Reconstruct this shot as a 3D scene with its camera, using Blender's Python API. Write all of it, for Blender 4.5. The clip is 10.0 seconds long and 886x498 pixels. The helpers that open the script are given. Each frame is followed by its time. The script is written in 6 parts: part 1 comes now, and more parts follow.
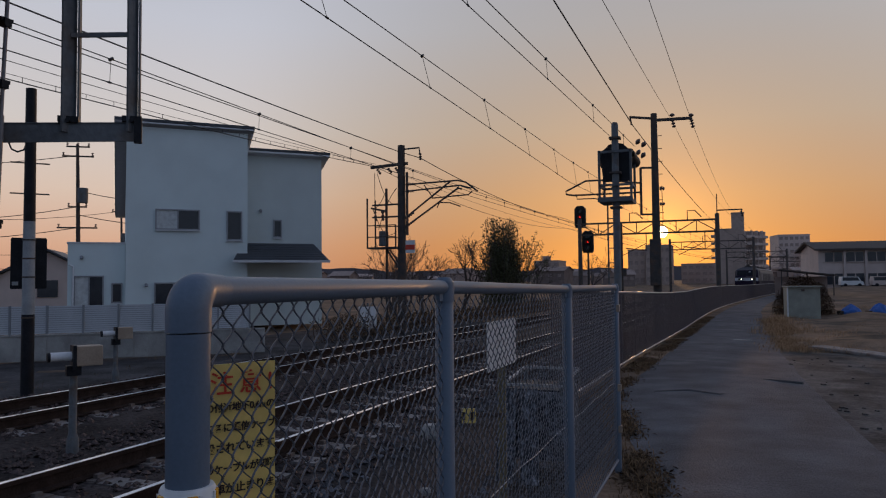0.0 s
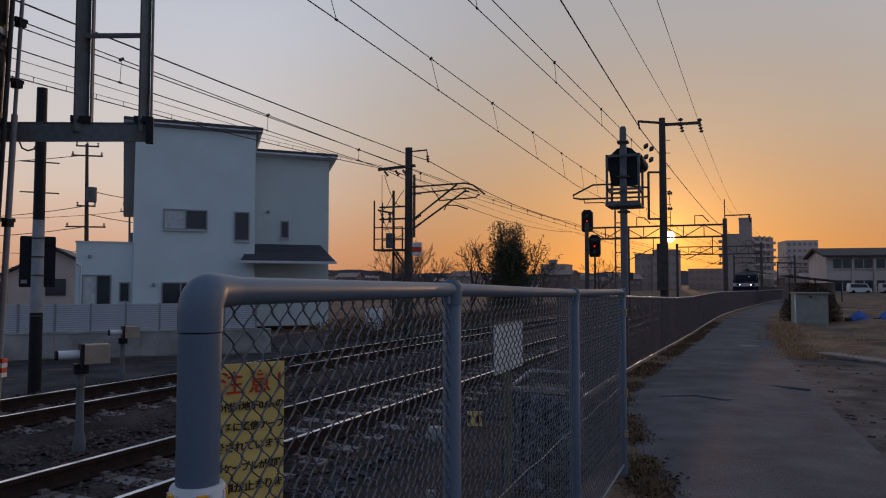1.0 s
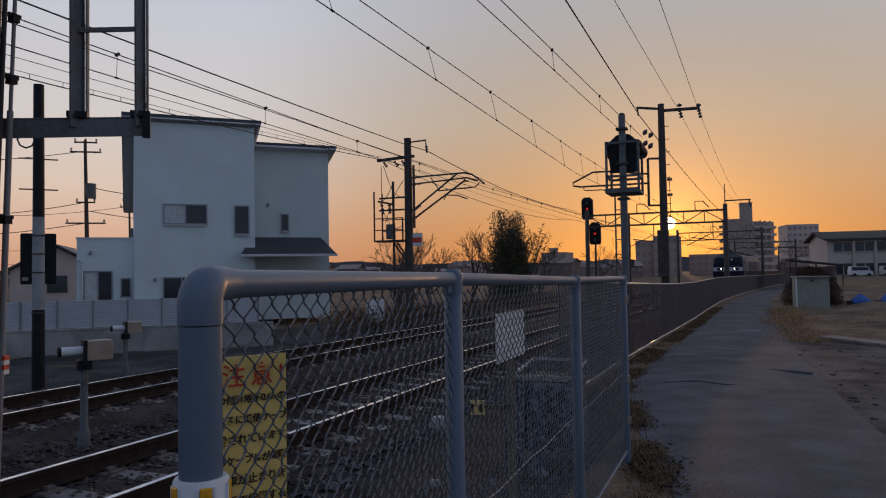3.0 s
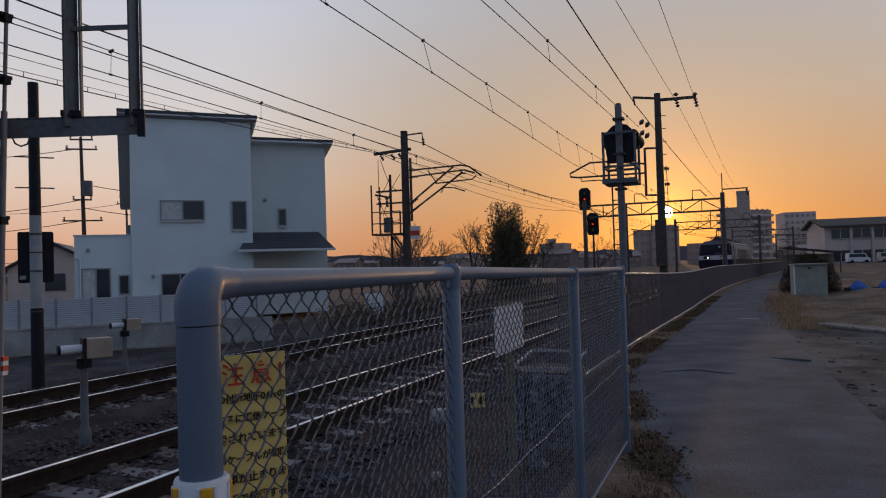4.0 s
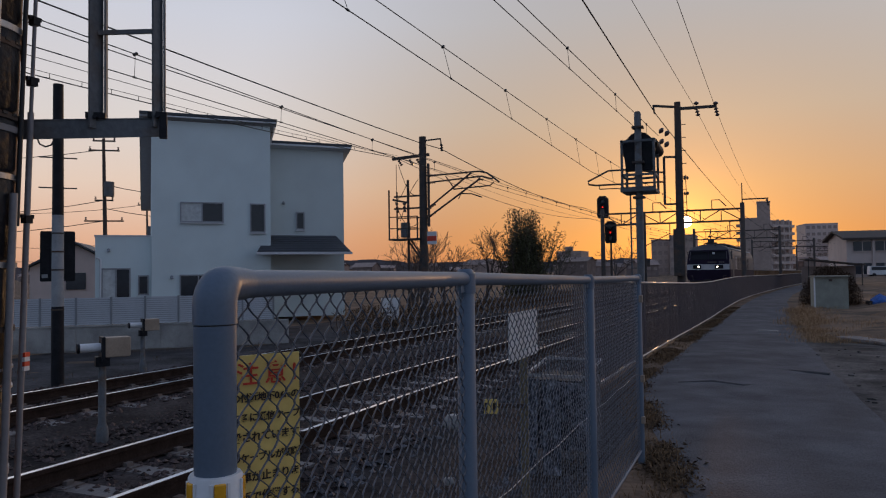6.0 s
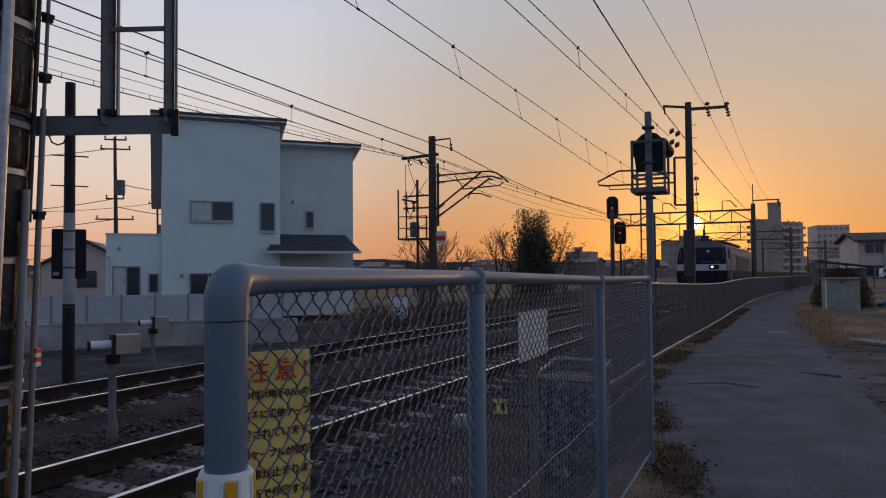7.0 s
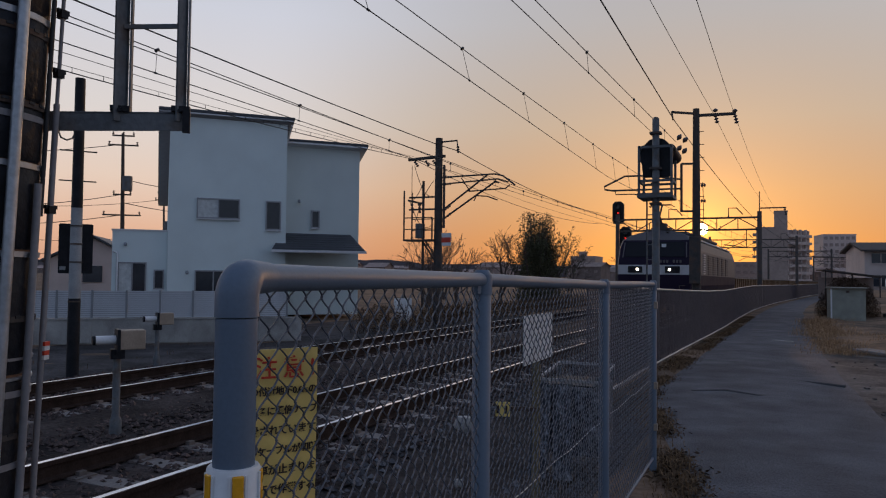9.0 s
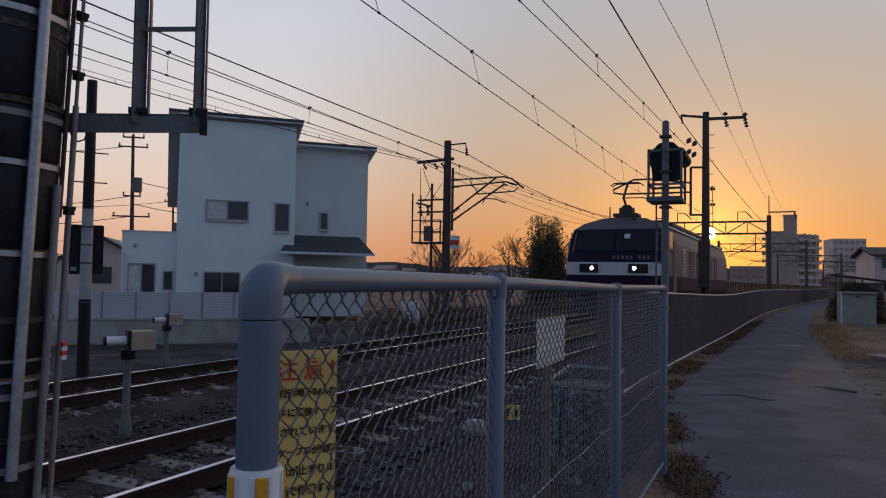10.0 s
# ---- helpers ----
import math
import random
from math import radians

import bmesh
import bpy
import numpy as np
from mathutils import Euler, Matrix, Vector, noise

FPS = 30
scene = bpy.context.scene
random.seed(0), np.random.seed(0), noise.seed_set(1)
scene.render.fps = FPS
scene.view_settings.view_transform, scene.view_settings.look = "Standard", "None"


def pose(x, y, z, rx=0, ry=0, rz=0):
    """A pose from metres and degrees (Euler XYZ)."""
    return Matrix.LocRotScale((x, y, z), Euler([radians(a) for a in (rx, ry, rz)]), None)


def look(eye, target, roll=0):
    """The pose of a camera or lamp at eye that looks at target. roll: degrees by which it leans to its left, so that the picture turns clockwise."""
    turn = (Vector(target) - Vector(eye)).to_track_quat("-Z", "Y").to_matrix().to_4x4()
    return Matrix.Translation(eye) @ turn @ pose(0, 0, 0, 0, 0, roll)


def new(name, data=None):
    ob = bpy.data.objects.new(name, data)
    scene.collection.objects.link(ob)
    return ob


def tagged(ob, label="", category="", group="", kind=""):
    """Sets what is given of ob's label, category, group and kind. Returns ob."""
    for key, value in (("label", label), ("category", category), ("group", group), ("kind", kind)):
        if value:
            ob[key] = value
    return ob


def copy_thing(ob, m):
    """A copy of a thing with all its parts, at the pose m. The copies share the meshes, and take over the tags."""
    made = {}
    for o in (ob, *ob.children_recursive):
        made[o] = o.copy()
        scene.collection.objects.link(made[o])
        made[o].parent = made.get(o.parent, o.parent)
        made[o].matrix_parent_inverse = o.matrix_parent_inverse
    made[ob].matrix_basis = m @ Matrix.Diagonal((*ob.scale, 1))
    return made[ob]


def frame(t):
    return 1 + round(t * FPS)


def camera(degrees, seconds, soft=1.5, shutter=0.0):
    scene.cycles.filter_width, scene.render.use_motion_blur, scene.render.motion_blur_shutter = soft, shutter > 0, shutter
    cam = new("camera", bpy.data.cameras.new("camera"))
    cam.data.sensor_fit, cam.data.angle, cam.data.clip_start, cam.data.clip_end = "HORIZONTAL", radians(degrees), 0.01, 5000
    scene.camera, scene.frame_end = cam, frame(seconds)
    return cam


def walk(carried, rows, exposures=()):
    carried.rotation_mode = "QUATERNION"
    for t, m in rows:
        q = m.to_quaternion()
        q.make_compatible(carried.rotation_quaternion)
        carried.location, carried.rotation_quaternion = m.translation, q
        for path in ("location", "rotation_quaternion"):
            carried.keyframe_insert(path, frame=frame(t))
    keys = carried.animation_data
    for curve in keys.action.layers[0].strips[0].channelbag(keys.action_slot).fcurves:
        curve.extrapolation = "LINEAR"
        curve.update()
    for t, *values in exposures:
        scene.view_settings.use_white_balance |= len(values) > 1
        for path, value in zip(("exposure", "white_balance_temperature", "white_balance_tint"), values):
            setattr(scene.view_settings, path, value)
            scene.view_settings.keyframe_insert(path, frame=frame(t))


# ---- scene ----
cam = camera(63.0, 10.0, soft=1.15)
PATH = [
    (0, (-0.017, 0.024, 1.465), (-0.736, 1.889, 1.554), -0.6),
    (0.5, (-0.02, 0.021, 1.467), (-0.747, 1.881, 1.559), -0.3),
    (1, (-0.021, 0.018, 1.465), (-0.756, 1.875, 1.561), 0.0),
    (1.5, (-0.025, 0.014, 1.463), (-0.765, 1.869, 1.56), 0.1),
    (2, (-0.022, 0.018, 1.461), (-0.762, 1.873, 1.553), -0.0),
    (2.5, (-0.021, 0.021, 1.461), (-0.761, 1.878, 1.544), -0.4),
    (4, (-0.02, 0.024, 1.469), (-0.753, 1.884, 1.517), -1.8),
    (4.5, (-0.013, 0.019, 1.467), (-0.747, 1.879, 1.514), -1.7),
    (5, (-0.009, 0.013, 1.468), (-0.752, 1.869, 1.521), -1.5),
    (5.5, (-0.009, 0.011, 1.468), (-0.768, 1.861, 1.53), -1.1),
    (7, (-0.018, 0.018, 1.463), (-0.816, 1.851, 1.528), -0.5),
    (7.5, (-0.022, 0.017, 1.463), (-0.822, 1.849, 1.526), -0.3),
    (8, (-0.023, 0.015, 1.463), (-0.822, 1.848, 1.526), -0.1),
    (8.5, (-0.026, 0.012, 1.462), (-0.829, 1.843, 1.528), 0.2),
    (9, (-0.022, 0.009, 1.462), (-0.832, 1.836, 1.532), 0.6),
    (9.5, (-0.028, 0.01, 1.461), (-0.849, 1.832, 1.534), 0.9),
    (10, (-0.042, -0.001, 1.462), (-0.871, 1.817, 1.539), 0.9),
]
EXPOSURES = [(0, -0.17), (2.5, -0.14), (4, -0.05), (5.5, 0.0), (10, 0.03)]
walk(cam, [(t, look(eye, target, roll)) for t, eye, target, roll in PATH], EXPOSURES)

# ---- sky, sun, exposure ----
SUN_AZ, SUN_EL = radians(-4.2), radians(3.55)     # azimuth from +y towards +x
SUN = Vector((math.sin(SUN_AZ) * math.cos(SUN_EL), math.cos(SUN_AZ) * math.cos(SUN_EL), math.sin(SUN_EL)))


def build_sky():
    w = bpy.data.worlds.new("dusk_sky")
    scene.world = w
    w.use_nodes = True
    n, l = w.node_tree.nodes, w.node_tree.links
    n.clear()

    def node(kind, **kw):
        q = n.new(kind)
        for k, val in kw.items():
            if k == "op":
                q.operation = val
        return q

    def math_(op, a, b=None, clamp=False):
        q = n.new("ShaderNodeMath")
        q.operation, q.use_clamp = op, clamp
        for i, val in enumerate((a, b)):
            if val is None:
                continue
            if isinstance(val, (int, float)):
                q.inputs[i].default_value = val
            else:
                l.new(val, q.inputs[i])
        return q.outputs[0]

    def ramp(fac, stops):
        q = n.new("ShaderNodeValToRGB")
        el = q.color_ramp.elements
        while len(el) < len(stops):
            el.new(0.5)
        for e, (p, c) in zip(el, stops):
            e.position, e.color = p, (*c, 1)
        l.new(fac, q.inputs[0])
        return q.outputs[0]

    def mix(kind, fac, a, b):
        q = n.new("ShaderNodeMix")
        q.data_type, q.blend_type = "RGBA", kind
        for sock, val in ((q.inputs[0], fac), (q.inputs[6], a), (q.inputs[7], b)):
            if isinstance(val, (int, float)):
                sock.default_value = val
            elif isinstance(val, tuple):
                sock.default_value = (*val, 1)
            else:
                l.new(val, sock)
        return q.outputs[2]

    tc = n.new("ShaderNodeTexCoord")
    sep = n.new("ShaderNodeSeparateXYZ")
    l.new(tc.outputs["Generated"], sep.inputs[0])
    el = math_("MULTIPLY", sep.outputs[2], 1.0)
    dot = n.new("ShaderNodeVectorMath")
    dot.operation = "DOT_PRODUCT"
    l.new(tc.outputs["Generated"], dot.inputs[0])
    dot.inputs[1].default_value = SUN
    d = dot.outputs["Value"]
    # towards the sun and away from it
    elc = math_("MAXIMUM", el, 0.0)
    lit = ramp(elc, SKY_LIT)
    far = ramp(elc, SKY_FAR)
    flank = ramp(elc, SKY_FLANK)
    near = n.new("ShaderNodeMapRange")
    near.interpolation_type = "SMOOTHSTEP"
    near.inputs["From Min"].default_value, near.inputs["From Max"].default_value = 0.80, 1.0
    l.new(d, near.inputs["Value"])
    back = n.new("ShaderNodeMapRange")
    back.interpolation_type = "SMOOTHSTEP"
    back.inputs["From Min"].default_value, back.inputs["From Max"].default_value = -0.35, 0.62
    l.new(d, back.inputs["Value"])
    base = mix("MIX", near.outputs[0], flank, lit)
    base = mix("MIX", back.outputs[0], far, base)
    ang = math_("MULTIPLY", math_("ARCCOSINE", math_("MINIMUM", d, 0.9999999)), 180 / math.pi)
    g1 = math_("EXPONENT", math_("MULTIPLY", ang, -1 / 6.0))
    g2 = math_("EXPONENT", math_("MULTIPLY", ang, -1 / 1.6))
    base = mix("ADD", g1, base, SKY_GLOW)
    base = mix("ADD", g2, base, SKY_CORE)
    disc = math_("LESS_THAN", ang, 0.42)
    base = mix("ADD", disc, base, (30.0, 22.0, 10.0))
    sky = n.new("ShaderNodeTexSky")
    sky.sky_type, sky.sun_disc = "NISHITA", False
    sky.sun_elevation, sky.sun_rotation = SUN_EL, SUN_AZ
    bg1, bg2, add, out = (n.new(k) for k in ("ShaderNodeBackground", "ShaderNodeBackground", "ShaderNodeAddShader", "ShaderNodeOutputWorld"))
    l.new(base, bg1.inputs[0])
    l.new(sky.outputs[0], bg2.inputs[0])
    bg1.inputs[1].default_value, bg2.inputs[1].default_value = 1.0, 0.012
    l.new(bg1.outputs[0], add.inputs[0])
    l.new(bg2.outputs[0], add.inputs[1])
    l.new(add.outputs[0], out.inputs[0])


SKY_LIT = [(0.0, (0.415, 0.14, 0.062)), (0.05, (0.455, 0.178, 0.078)), (0.11, (0.49, 0.265, 0.14)), (0.2, (0.45, 0.345, 0.262)), (0.33, (0.39, 0.375, 0.375)), (0.6, (0.30, 0.34, 0.43)), (1.0, (0.15, 0.20, 0.34))]
SKY_FLANK = [(0.0, (0.56, 0.28, 0.19)), (0.05, (0.70, 0.405, 0.285)), (0.12, (0.735, 0.56, 0.465)), (0.2, (0.68, 0.615, 0.59)), (0.33, (0.585, 0.595, 0.67)), (0.6, (0.35, 0.40, 0.52)), (1.0, (0.15, 0.20, 0.34))]
SKY_FAR = [(0.0, (0.16, 0.20, 0.275)), (0.12, (0.205, 0.255, 0.36)), (0.3, (0.195, 0.26, 0.405)), (1.0, (0.155, 0.205, 0.34))]
SKY_GLOW, SKY_CORE = (0.20, 0.055, 0.0), (1.15, 0.5, 0.07)
build_sky()
sun = new("sun", bpy.data.lights.new("sun", "SUN"))
sun.data.energy, sun.data.angle, sun.data.color = 0.5, radians(0.6), (1.0, 0.55, 0.25)
sun.matrix_world = look(SUN * 300, (0, 0, 0))
scene.view_settings.exposure = 0.0


# ---- materials ----
def mat(name, col, rough=0.7, metal=0.0, var=0.25, scale=6.0, bump=0.15, fine=60.0, spots=None, rand=0.0, spec=0.5):
    m = bpy.data.materials.new(name)
    m.use_nodes = True
    n, l = m.node_tree.nodes, m.node_tree.links
    b = n["Principled BSDF"]
    b.inputs["Roughness"].default_value, b.inputs["Metallic"].default_value = rough, metal
    b.inputs["Specular IOR Level"].default_value = spec
    tc = n.new("ShaderNodeTexCoord")

    def nz(s, detail, lo, hi):
        q = n.new("ShaderNodeTexNoise")
        q.inputs["Scale"].default_value, q.inputs["Detail"].default_value = s, detail
        l.new(tc.outputs["Object"], q.inputs["Vector"])
        r = n.new("ShaderNodeMapRange")
        r.inputs["From Min"].default_value, r.inputs["From Max"].default_value = 0.3, 0.7
        r.inputs["To Min"].default_value, r.inputs["To Max"].default_value = lo, hi
        l.new(q.outputs["Fac"], r.inputs["Value"])
        return q.outputs["Fac"], r.outputs[0]

    f1, big = nz(scale, 4, 1 - var, 1 + var)
    f2, small = nz(fine, 3, 1 - var * 0.7, 1 + var * 0.7)
    mul = n.new("ShaderNodeMath")
    mul.operation = "MULTIPLY"
    l.new(big, mul.inputs[0]), l.new(small, mul.inputs[1])
    fac = mul.outputs[0]
    if rand:
        oi = n.new("ShaderNodeObjectInfo")
        r = n.new("ShaderNodeMapRange")
        r.inputs["To Min"].default_value, r.inputs["To Max"].default_value = 1 - rand, 1 + rand
        l.new(oi.outputs["Random"], r.inputs["Value"])
        geo = n.new("ShaderNodeNewGeometry")
        r2 = n.new("ShaderNodeMapRange")
        r2.inputs["To Min"].default_value, r2.inputs["To Max"].default_value = 1 - rand, 1 + rand
        l.new(geo.outputs["Random Per Island"], r2.inputs["Value"])
        for q in (r, r2):
            k = n.new("ShaderNodeMath")
            k.operation = "MULTIPLY"
            l.new(fac, k.inputs[0]), l.new(q.outputs[0], k.inputs[1])
            fac = k.outputs[0]
    sc = n.new("ShaderNodeVectorMath")
    sc.operation = "SCALE"
    l.new(fac, sc.inputs["Scale"])
    if spots:
        mx = n.new("ShaderNodeMix")
        mx.data_type = "RGBA"
        mx.inputs[6].default_value, mx.inputs[7].default_value = (*col, 1), (*spots[0], 1)
        q, v = nz(spots[1], 6, -spots[2], 1.6 - spots[2])
        mx.clamp_factor = True
        l.new(v, mx.inputs[0])
        l.new(mx.outputs[2], sc.inputs[0])
    else:
        sc.inputs[0].default_value = col
    l.new(sc.outputs[0], b.inputs["Base Color"])
    if bump:
        bp = n.new("ShaderNodeBump")
        bp.inputs["Strength"].default_value, bp.inputs["Distance"].default_value = bump, 0.02
        l.new(f2, bp.inputs["Height"])
        l.new(bp.outputs[0], b.inputs["Normal"])
    rr = n.new("ShaderNodeMapRange")
    rr.inputs["To Min"].default_value, rr.inputs["To Max"].default_value = max(0.02, rough - 0.12), min(1, rough + 0.12)
    l.new(f1, rr.inputs["Value"])
    l.new(rr.outputs[0], b.inputs["Roughness"])
    return m


def glow(name, col, power):
    m = bpy.data.materials.new(name)
    m.use_nodes = True
    b = m.node_tree.nodes["Principled BSDF"]
    b.inputs["Base Color"].default_value = (*col, 1)
    b.inputs["Emission Color"].default_value = (*col, 1)
    b.inputs["Emission Strength"].default_value = power
    return m


ASPHALT = mat("asphalt", (0.118, 0.116, 0.126), 0.9, spec=0.2, var=0.3, scale=1.7, fine=55, bump=0.9, spots=((0.092, 0.09, 0.098), 0.5, 0.5))
PIPE = mat("dull_grey_pipe", (0.24, 0.23, 0.24), 0.5, var=0.12, scale=6, bump=0.05)
SOIL = mat("dry_soil", (0.20, 0.135, 0.095), 0.95, spec=0.1, var=0.35, scale=0.7, fine=14, bump=0.8, spots=((0.085, 0.066, 0.05), 0.6, 0.4))
BALLAST = mat("ballast", (0.05, 0.043, 0.042), 0.95, spec=0.05, var=0.5, scale=2, fine=22, bump=1.0)
STONE = mat("ballast_stone", (0.066, 0.047, 0.043), 0.8, spec=0.3, var=0.3, scale=12, fine=70, bump=0.3, rand=0.6)
GRAVEL = mat("grey_gravel", (0.15, 0.15, 0.165), 0.75, spec=0.3, var=0.3, scale=12, fine=70, bump=0.3, rand=0.6)
CONCRETE = mat("concrete", (0.36, 0.35, 0.33), 0.85, var=0.2, scale=2.5, fine=50, bump=0.25, spots=((0.22, 0.21, 0.2), 1.3, 0.6))
SLEEPER = mat("sleeper_concrete", (0.21, 0.195, 0.19), 0.7, spec=0.35, var=0.25, scale=4, fine=40, bump=0.3, rand=0.15, spots=((0.15, 0.11, 0.09), 5.0, 0.5))
RAILTOP = mat("polished_rail_head", (0.86, 0.89, 0.96), 0.30, 1.0, var=0.08, scale=3, fine=30, bump=0.03)
RUST = mat("rusty_rail", (0.04, 0.026, 0.021), 0.9, 0.0, spec=0.1, var=0.3, scale=8, fine=60, bump=0.2)
FENCE = mat("blue_grey_paint", (0.115, 0.155, 0.21), 0.4, 0.0, var=0.07, scale=3, fine=150, bump=0.03, spots=((0.10, 0.125, 0.16), 2.2, 0.85))
WIRE = mat("coated_fence_wire", (0.095, 0.105, 0.13), 0.42, 0.25, var=0.2, scale=9, fine=80, bump=0)
FARWIRE = mat("dark_fence_mesh", (0.095, 0.078, 0.088), 0.5, 0.2, var=0.2, scale=3, fine=40, bump=0)
GALV = mat("galvanised_steel", (0.42, 0.44, 0.47), 0.42, 0.75, var=0.18, scale=7, fine=60, bump=0.08)
STEEL = mat("weathered_steel", (0.075, 0.066, 0.062), 0.75, 0.0, spec=0.25, var=0.25, scale=5, fine=50, bump=0.12, spots=((0.10, 0.06, 0.04), 5, 0.7))
GREYSTEEL = mat("grey_painted_steel", (0.13, 0.14, 0.15), 0.6, 0.0, spec=0.3, var=0.2, scale=6, fine=70, bump=0.12, spots=((0.12, 0.085, 0.06), 9, 0.8))
CABLE = mat("black_cable", (0.02, 0.02, 0.022), 0.6, 0.0, var=0.1, bump=0)
BLACK = mat("black_rubber_sheath", (0.013, 0.014, 0.018), 0.5, 0.0, spec=0.22, var=0.35, scale=5, fine=40, bump=0.25)
# Rust brown with the sunset light on the pole's edge painted in.
BROWN = mat("sunlit_rust_pole", (0.16, 0.085, 0.05), 0.75, 0.1, var=0.3, scale=4, fine=45, bump=0.2)
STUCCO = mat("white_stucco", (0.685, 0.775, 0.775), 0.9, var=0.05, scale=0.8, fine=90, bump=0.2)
# The stucco above, about 15 percent darker, for the rear wing.
STUCCO2 = mat("darker_stucco", (0.585, 0.65, 0.64), 0.9, var=0.05, scale=0.8, fine=90, bump=0.2)
ROOF = mat("dark_slate_roof", (0.05, 0.055, 0.065), 0.55, var=0.2, scale=3, fine=30, bump=0.2, rand=0.15)
TRIM = mat("white_trim", (0.62, 0.63, 0.65), 0.5, var=0.06, bump=0.03)
SOFFIT = mat("grey_soffit_board", (0.30, 0.30, 0.31), 0.7, var=0.08, bump=0.05)
FRAME = mat("grey_aluminium", (0.30, 0.31, 0.33), 0.4, 0.6, var=0.08, bump=0.02)
GLASS = mat("dark_window_glass", (0.03, 0.035, 0.045), 0.06, 0.0, var=0.1, bump=0, spec=0.6)
SCREEN = mat("tinted_windscreen", (0.012, 0.012, 0.016), 0.1, var=0.1, bump=0, spec=0.2)
CURTAIN = mat("pale_lace_curtain", (0.55, 0.58, 0.58), 0.4, 0.0, var=0.15, scale=7, bump=0.1)
SLAT = mat("pale_slat_panel", (0.55, 0.57, 0.60), 0.5, var=0.06, scale=3, bump=0.02)
LEAF = mat("dark_leaf", (0.065, 0.065, 0.03), 0.7, var=0.3, bump=0, rand=0.4)
BARK = mat("bark", (0.09, 0.07, 0.06), 0.9, var=0.3, scale=6, bump=0.4)
STRAW = mat("dry_grass", (0.27, 0.17, 0.095), 0.95, spec=0.1, var=0.2, bump=0, rand=0.45)
YELLOW = mat("yellow_sign_paint", (0.85, 0.62, 0.19), 0.5, var=0.10, scale=8, fine=40, bump=0.03, spots=((0.74, 0.52, 0.15), 10, 0.75))
RED = mat("red_lettering", (0.62, 0.05, 0.02), 0.5, var=0.12, bump=0)
INK = mat("dark_lettering", (0.05, 0.035, 0.03), 0.6, spec=0.2, var=0.12, bump=0)
WHITE = mat("white_paint", (0.72, 0.72, 0.72), 0.5, var=0.08, bump=0.03)
AMBER = mat("amber_reflector", (0.80, 0.38, 0.02), 0.25, var=0.1, scale=30, bump=0.1)
BEIGE = mat("beige_box_paint", (0.36, 0.28, 0.21), 0.6, var=0.15, scale=5, bump=0.1)
NAVY = mat("navy_loco_paint", (0.020, 0.013, 0.030), 0.6, spec=0.12, var=0.15, scale=1.5, fine=30, bump=0.02)
VERGE = mat("grey_broken_verge", (0.11, 0.10, 0.095), 0.95, spec=0.1, var=0.45, scale=1.6, fine=18, bump=0.9, spots=((0.045, 0.042, 0.042), 1.1, 0.5))
LOCOGREY = mat("pale_grey_loco_paint", (0.13, 0.115, 0.115), 0.55, var=0.15, scale=1.5, fine=30, bump=0.03)
LOCOWHITE = mat("dulled_white_loco_paint", (0.56, 0.55, 0.56), 0.4, var=0.1, scale=2, bump=0.02)
LOCOROOF = mat("grey_loco_roof", (0.04, 0.036, 0.045), 0.6, var=0.15, scale=2, bump=0.05)
UNDER = mat("grimy_underframe", (0.035, 0.03, 0.028), 0.8, var=0.3, bump=0.2)
RUSTWAGON = mat("brown_wagon_paint", (0.17, 0.095, 0.045), 0.75, var=0.3, scale=2, fine=25, bump=0.1)
# Far walls and windows: distance haze is mixed into their base colours.
HAZE = mat("haze_tinted_far_concrete", (0.44, 0.335, 0.285), 0.9, var=0.12, scale=0.1, fine=1, bump=0)
HAZE2 = mat("haze_tinted_pale_wall", (0.60, 0.49, 0.44), 0.9, var=0.1, scale=0.1, fine=1, bump=0)
HAZEGLASS = mat("haze_tinted_far_window", (0.33, 0.25, 0.22), 0.5, var=0.2, scale=0.3, fine=2, bump=0)
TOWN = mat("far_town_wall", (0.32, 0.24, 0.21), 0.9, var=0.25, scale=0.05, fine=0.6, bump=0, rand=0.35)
YARD = mat("grey_trackside_dirt", (0.072, 0.068, 0.07), 0.95, spec=0.1, var=0.4, scale=1.3, fine=16, bump=0.9, spots=((0.045, 0.042, 0.042), 0.9, 0.5))
BANDWHITE = mat("dulled_white_band", (0.33, 0.34, 0.35), 0.7, var=0.15, scale=5, bump=0.08)
LITTER = mat("dead_leaf_litter", (0.105, 0.068, 0.042), 0.95, spec=0.08, var=0.25, bump=0, rand=0.5)
BLUE = mat("blue_tarp", (0.03, 0.12, 0.42), 0.5, var=0.2, scale=6, bump=0.4)
SHEDWALL = mat("pale_green_grey_sheet", (0.30, 0.30, 0.25), 0.65, var=0.15, scale=3, bump=0.08)
LAMP = glow("headlamp_glow", (1.0, 0.86, 0.64), 7.0)
REDLAMP = glow("red_signal_glow", (1.0, 0.03, 0.02), 0.9)
PORCELAIN = mat("insulator", (0.12, 0.08, 0.07), 0.25, var=0.1, bump=0)


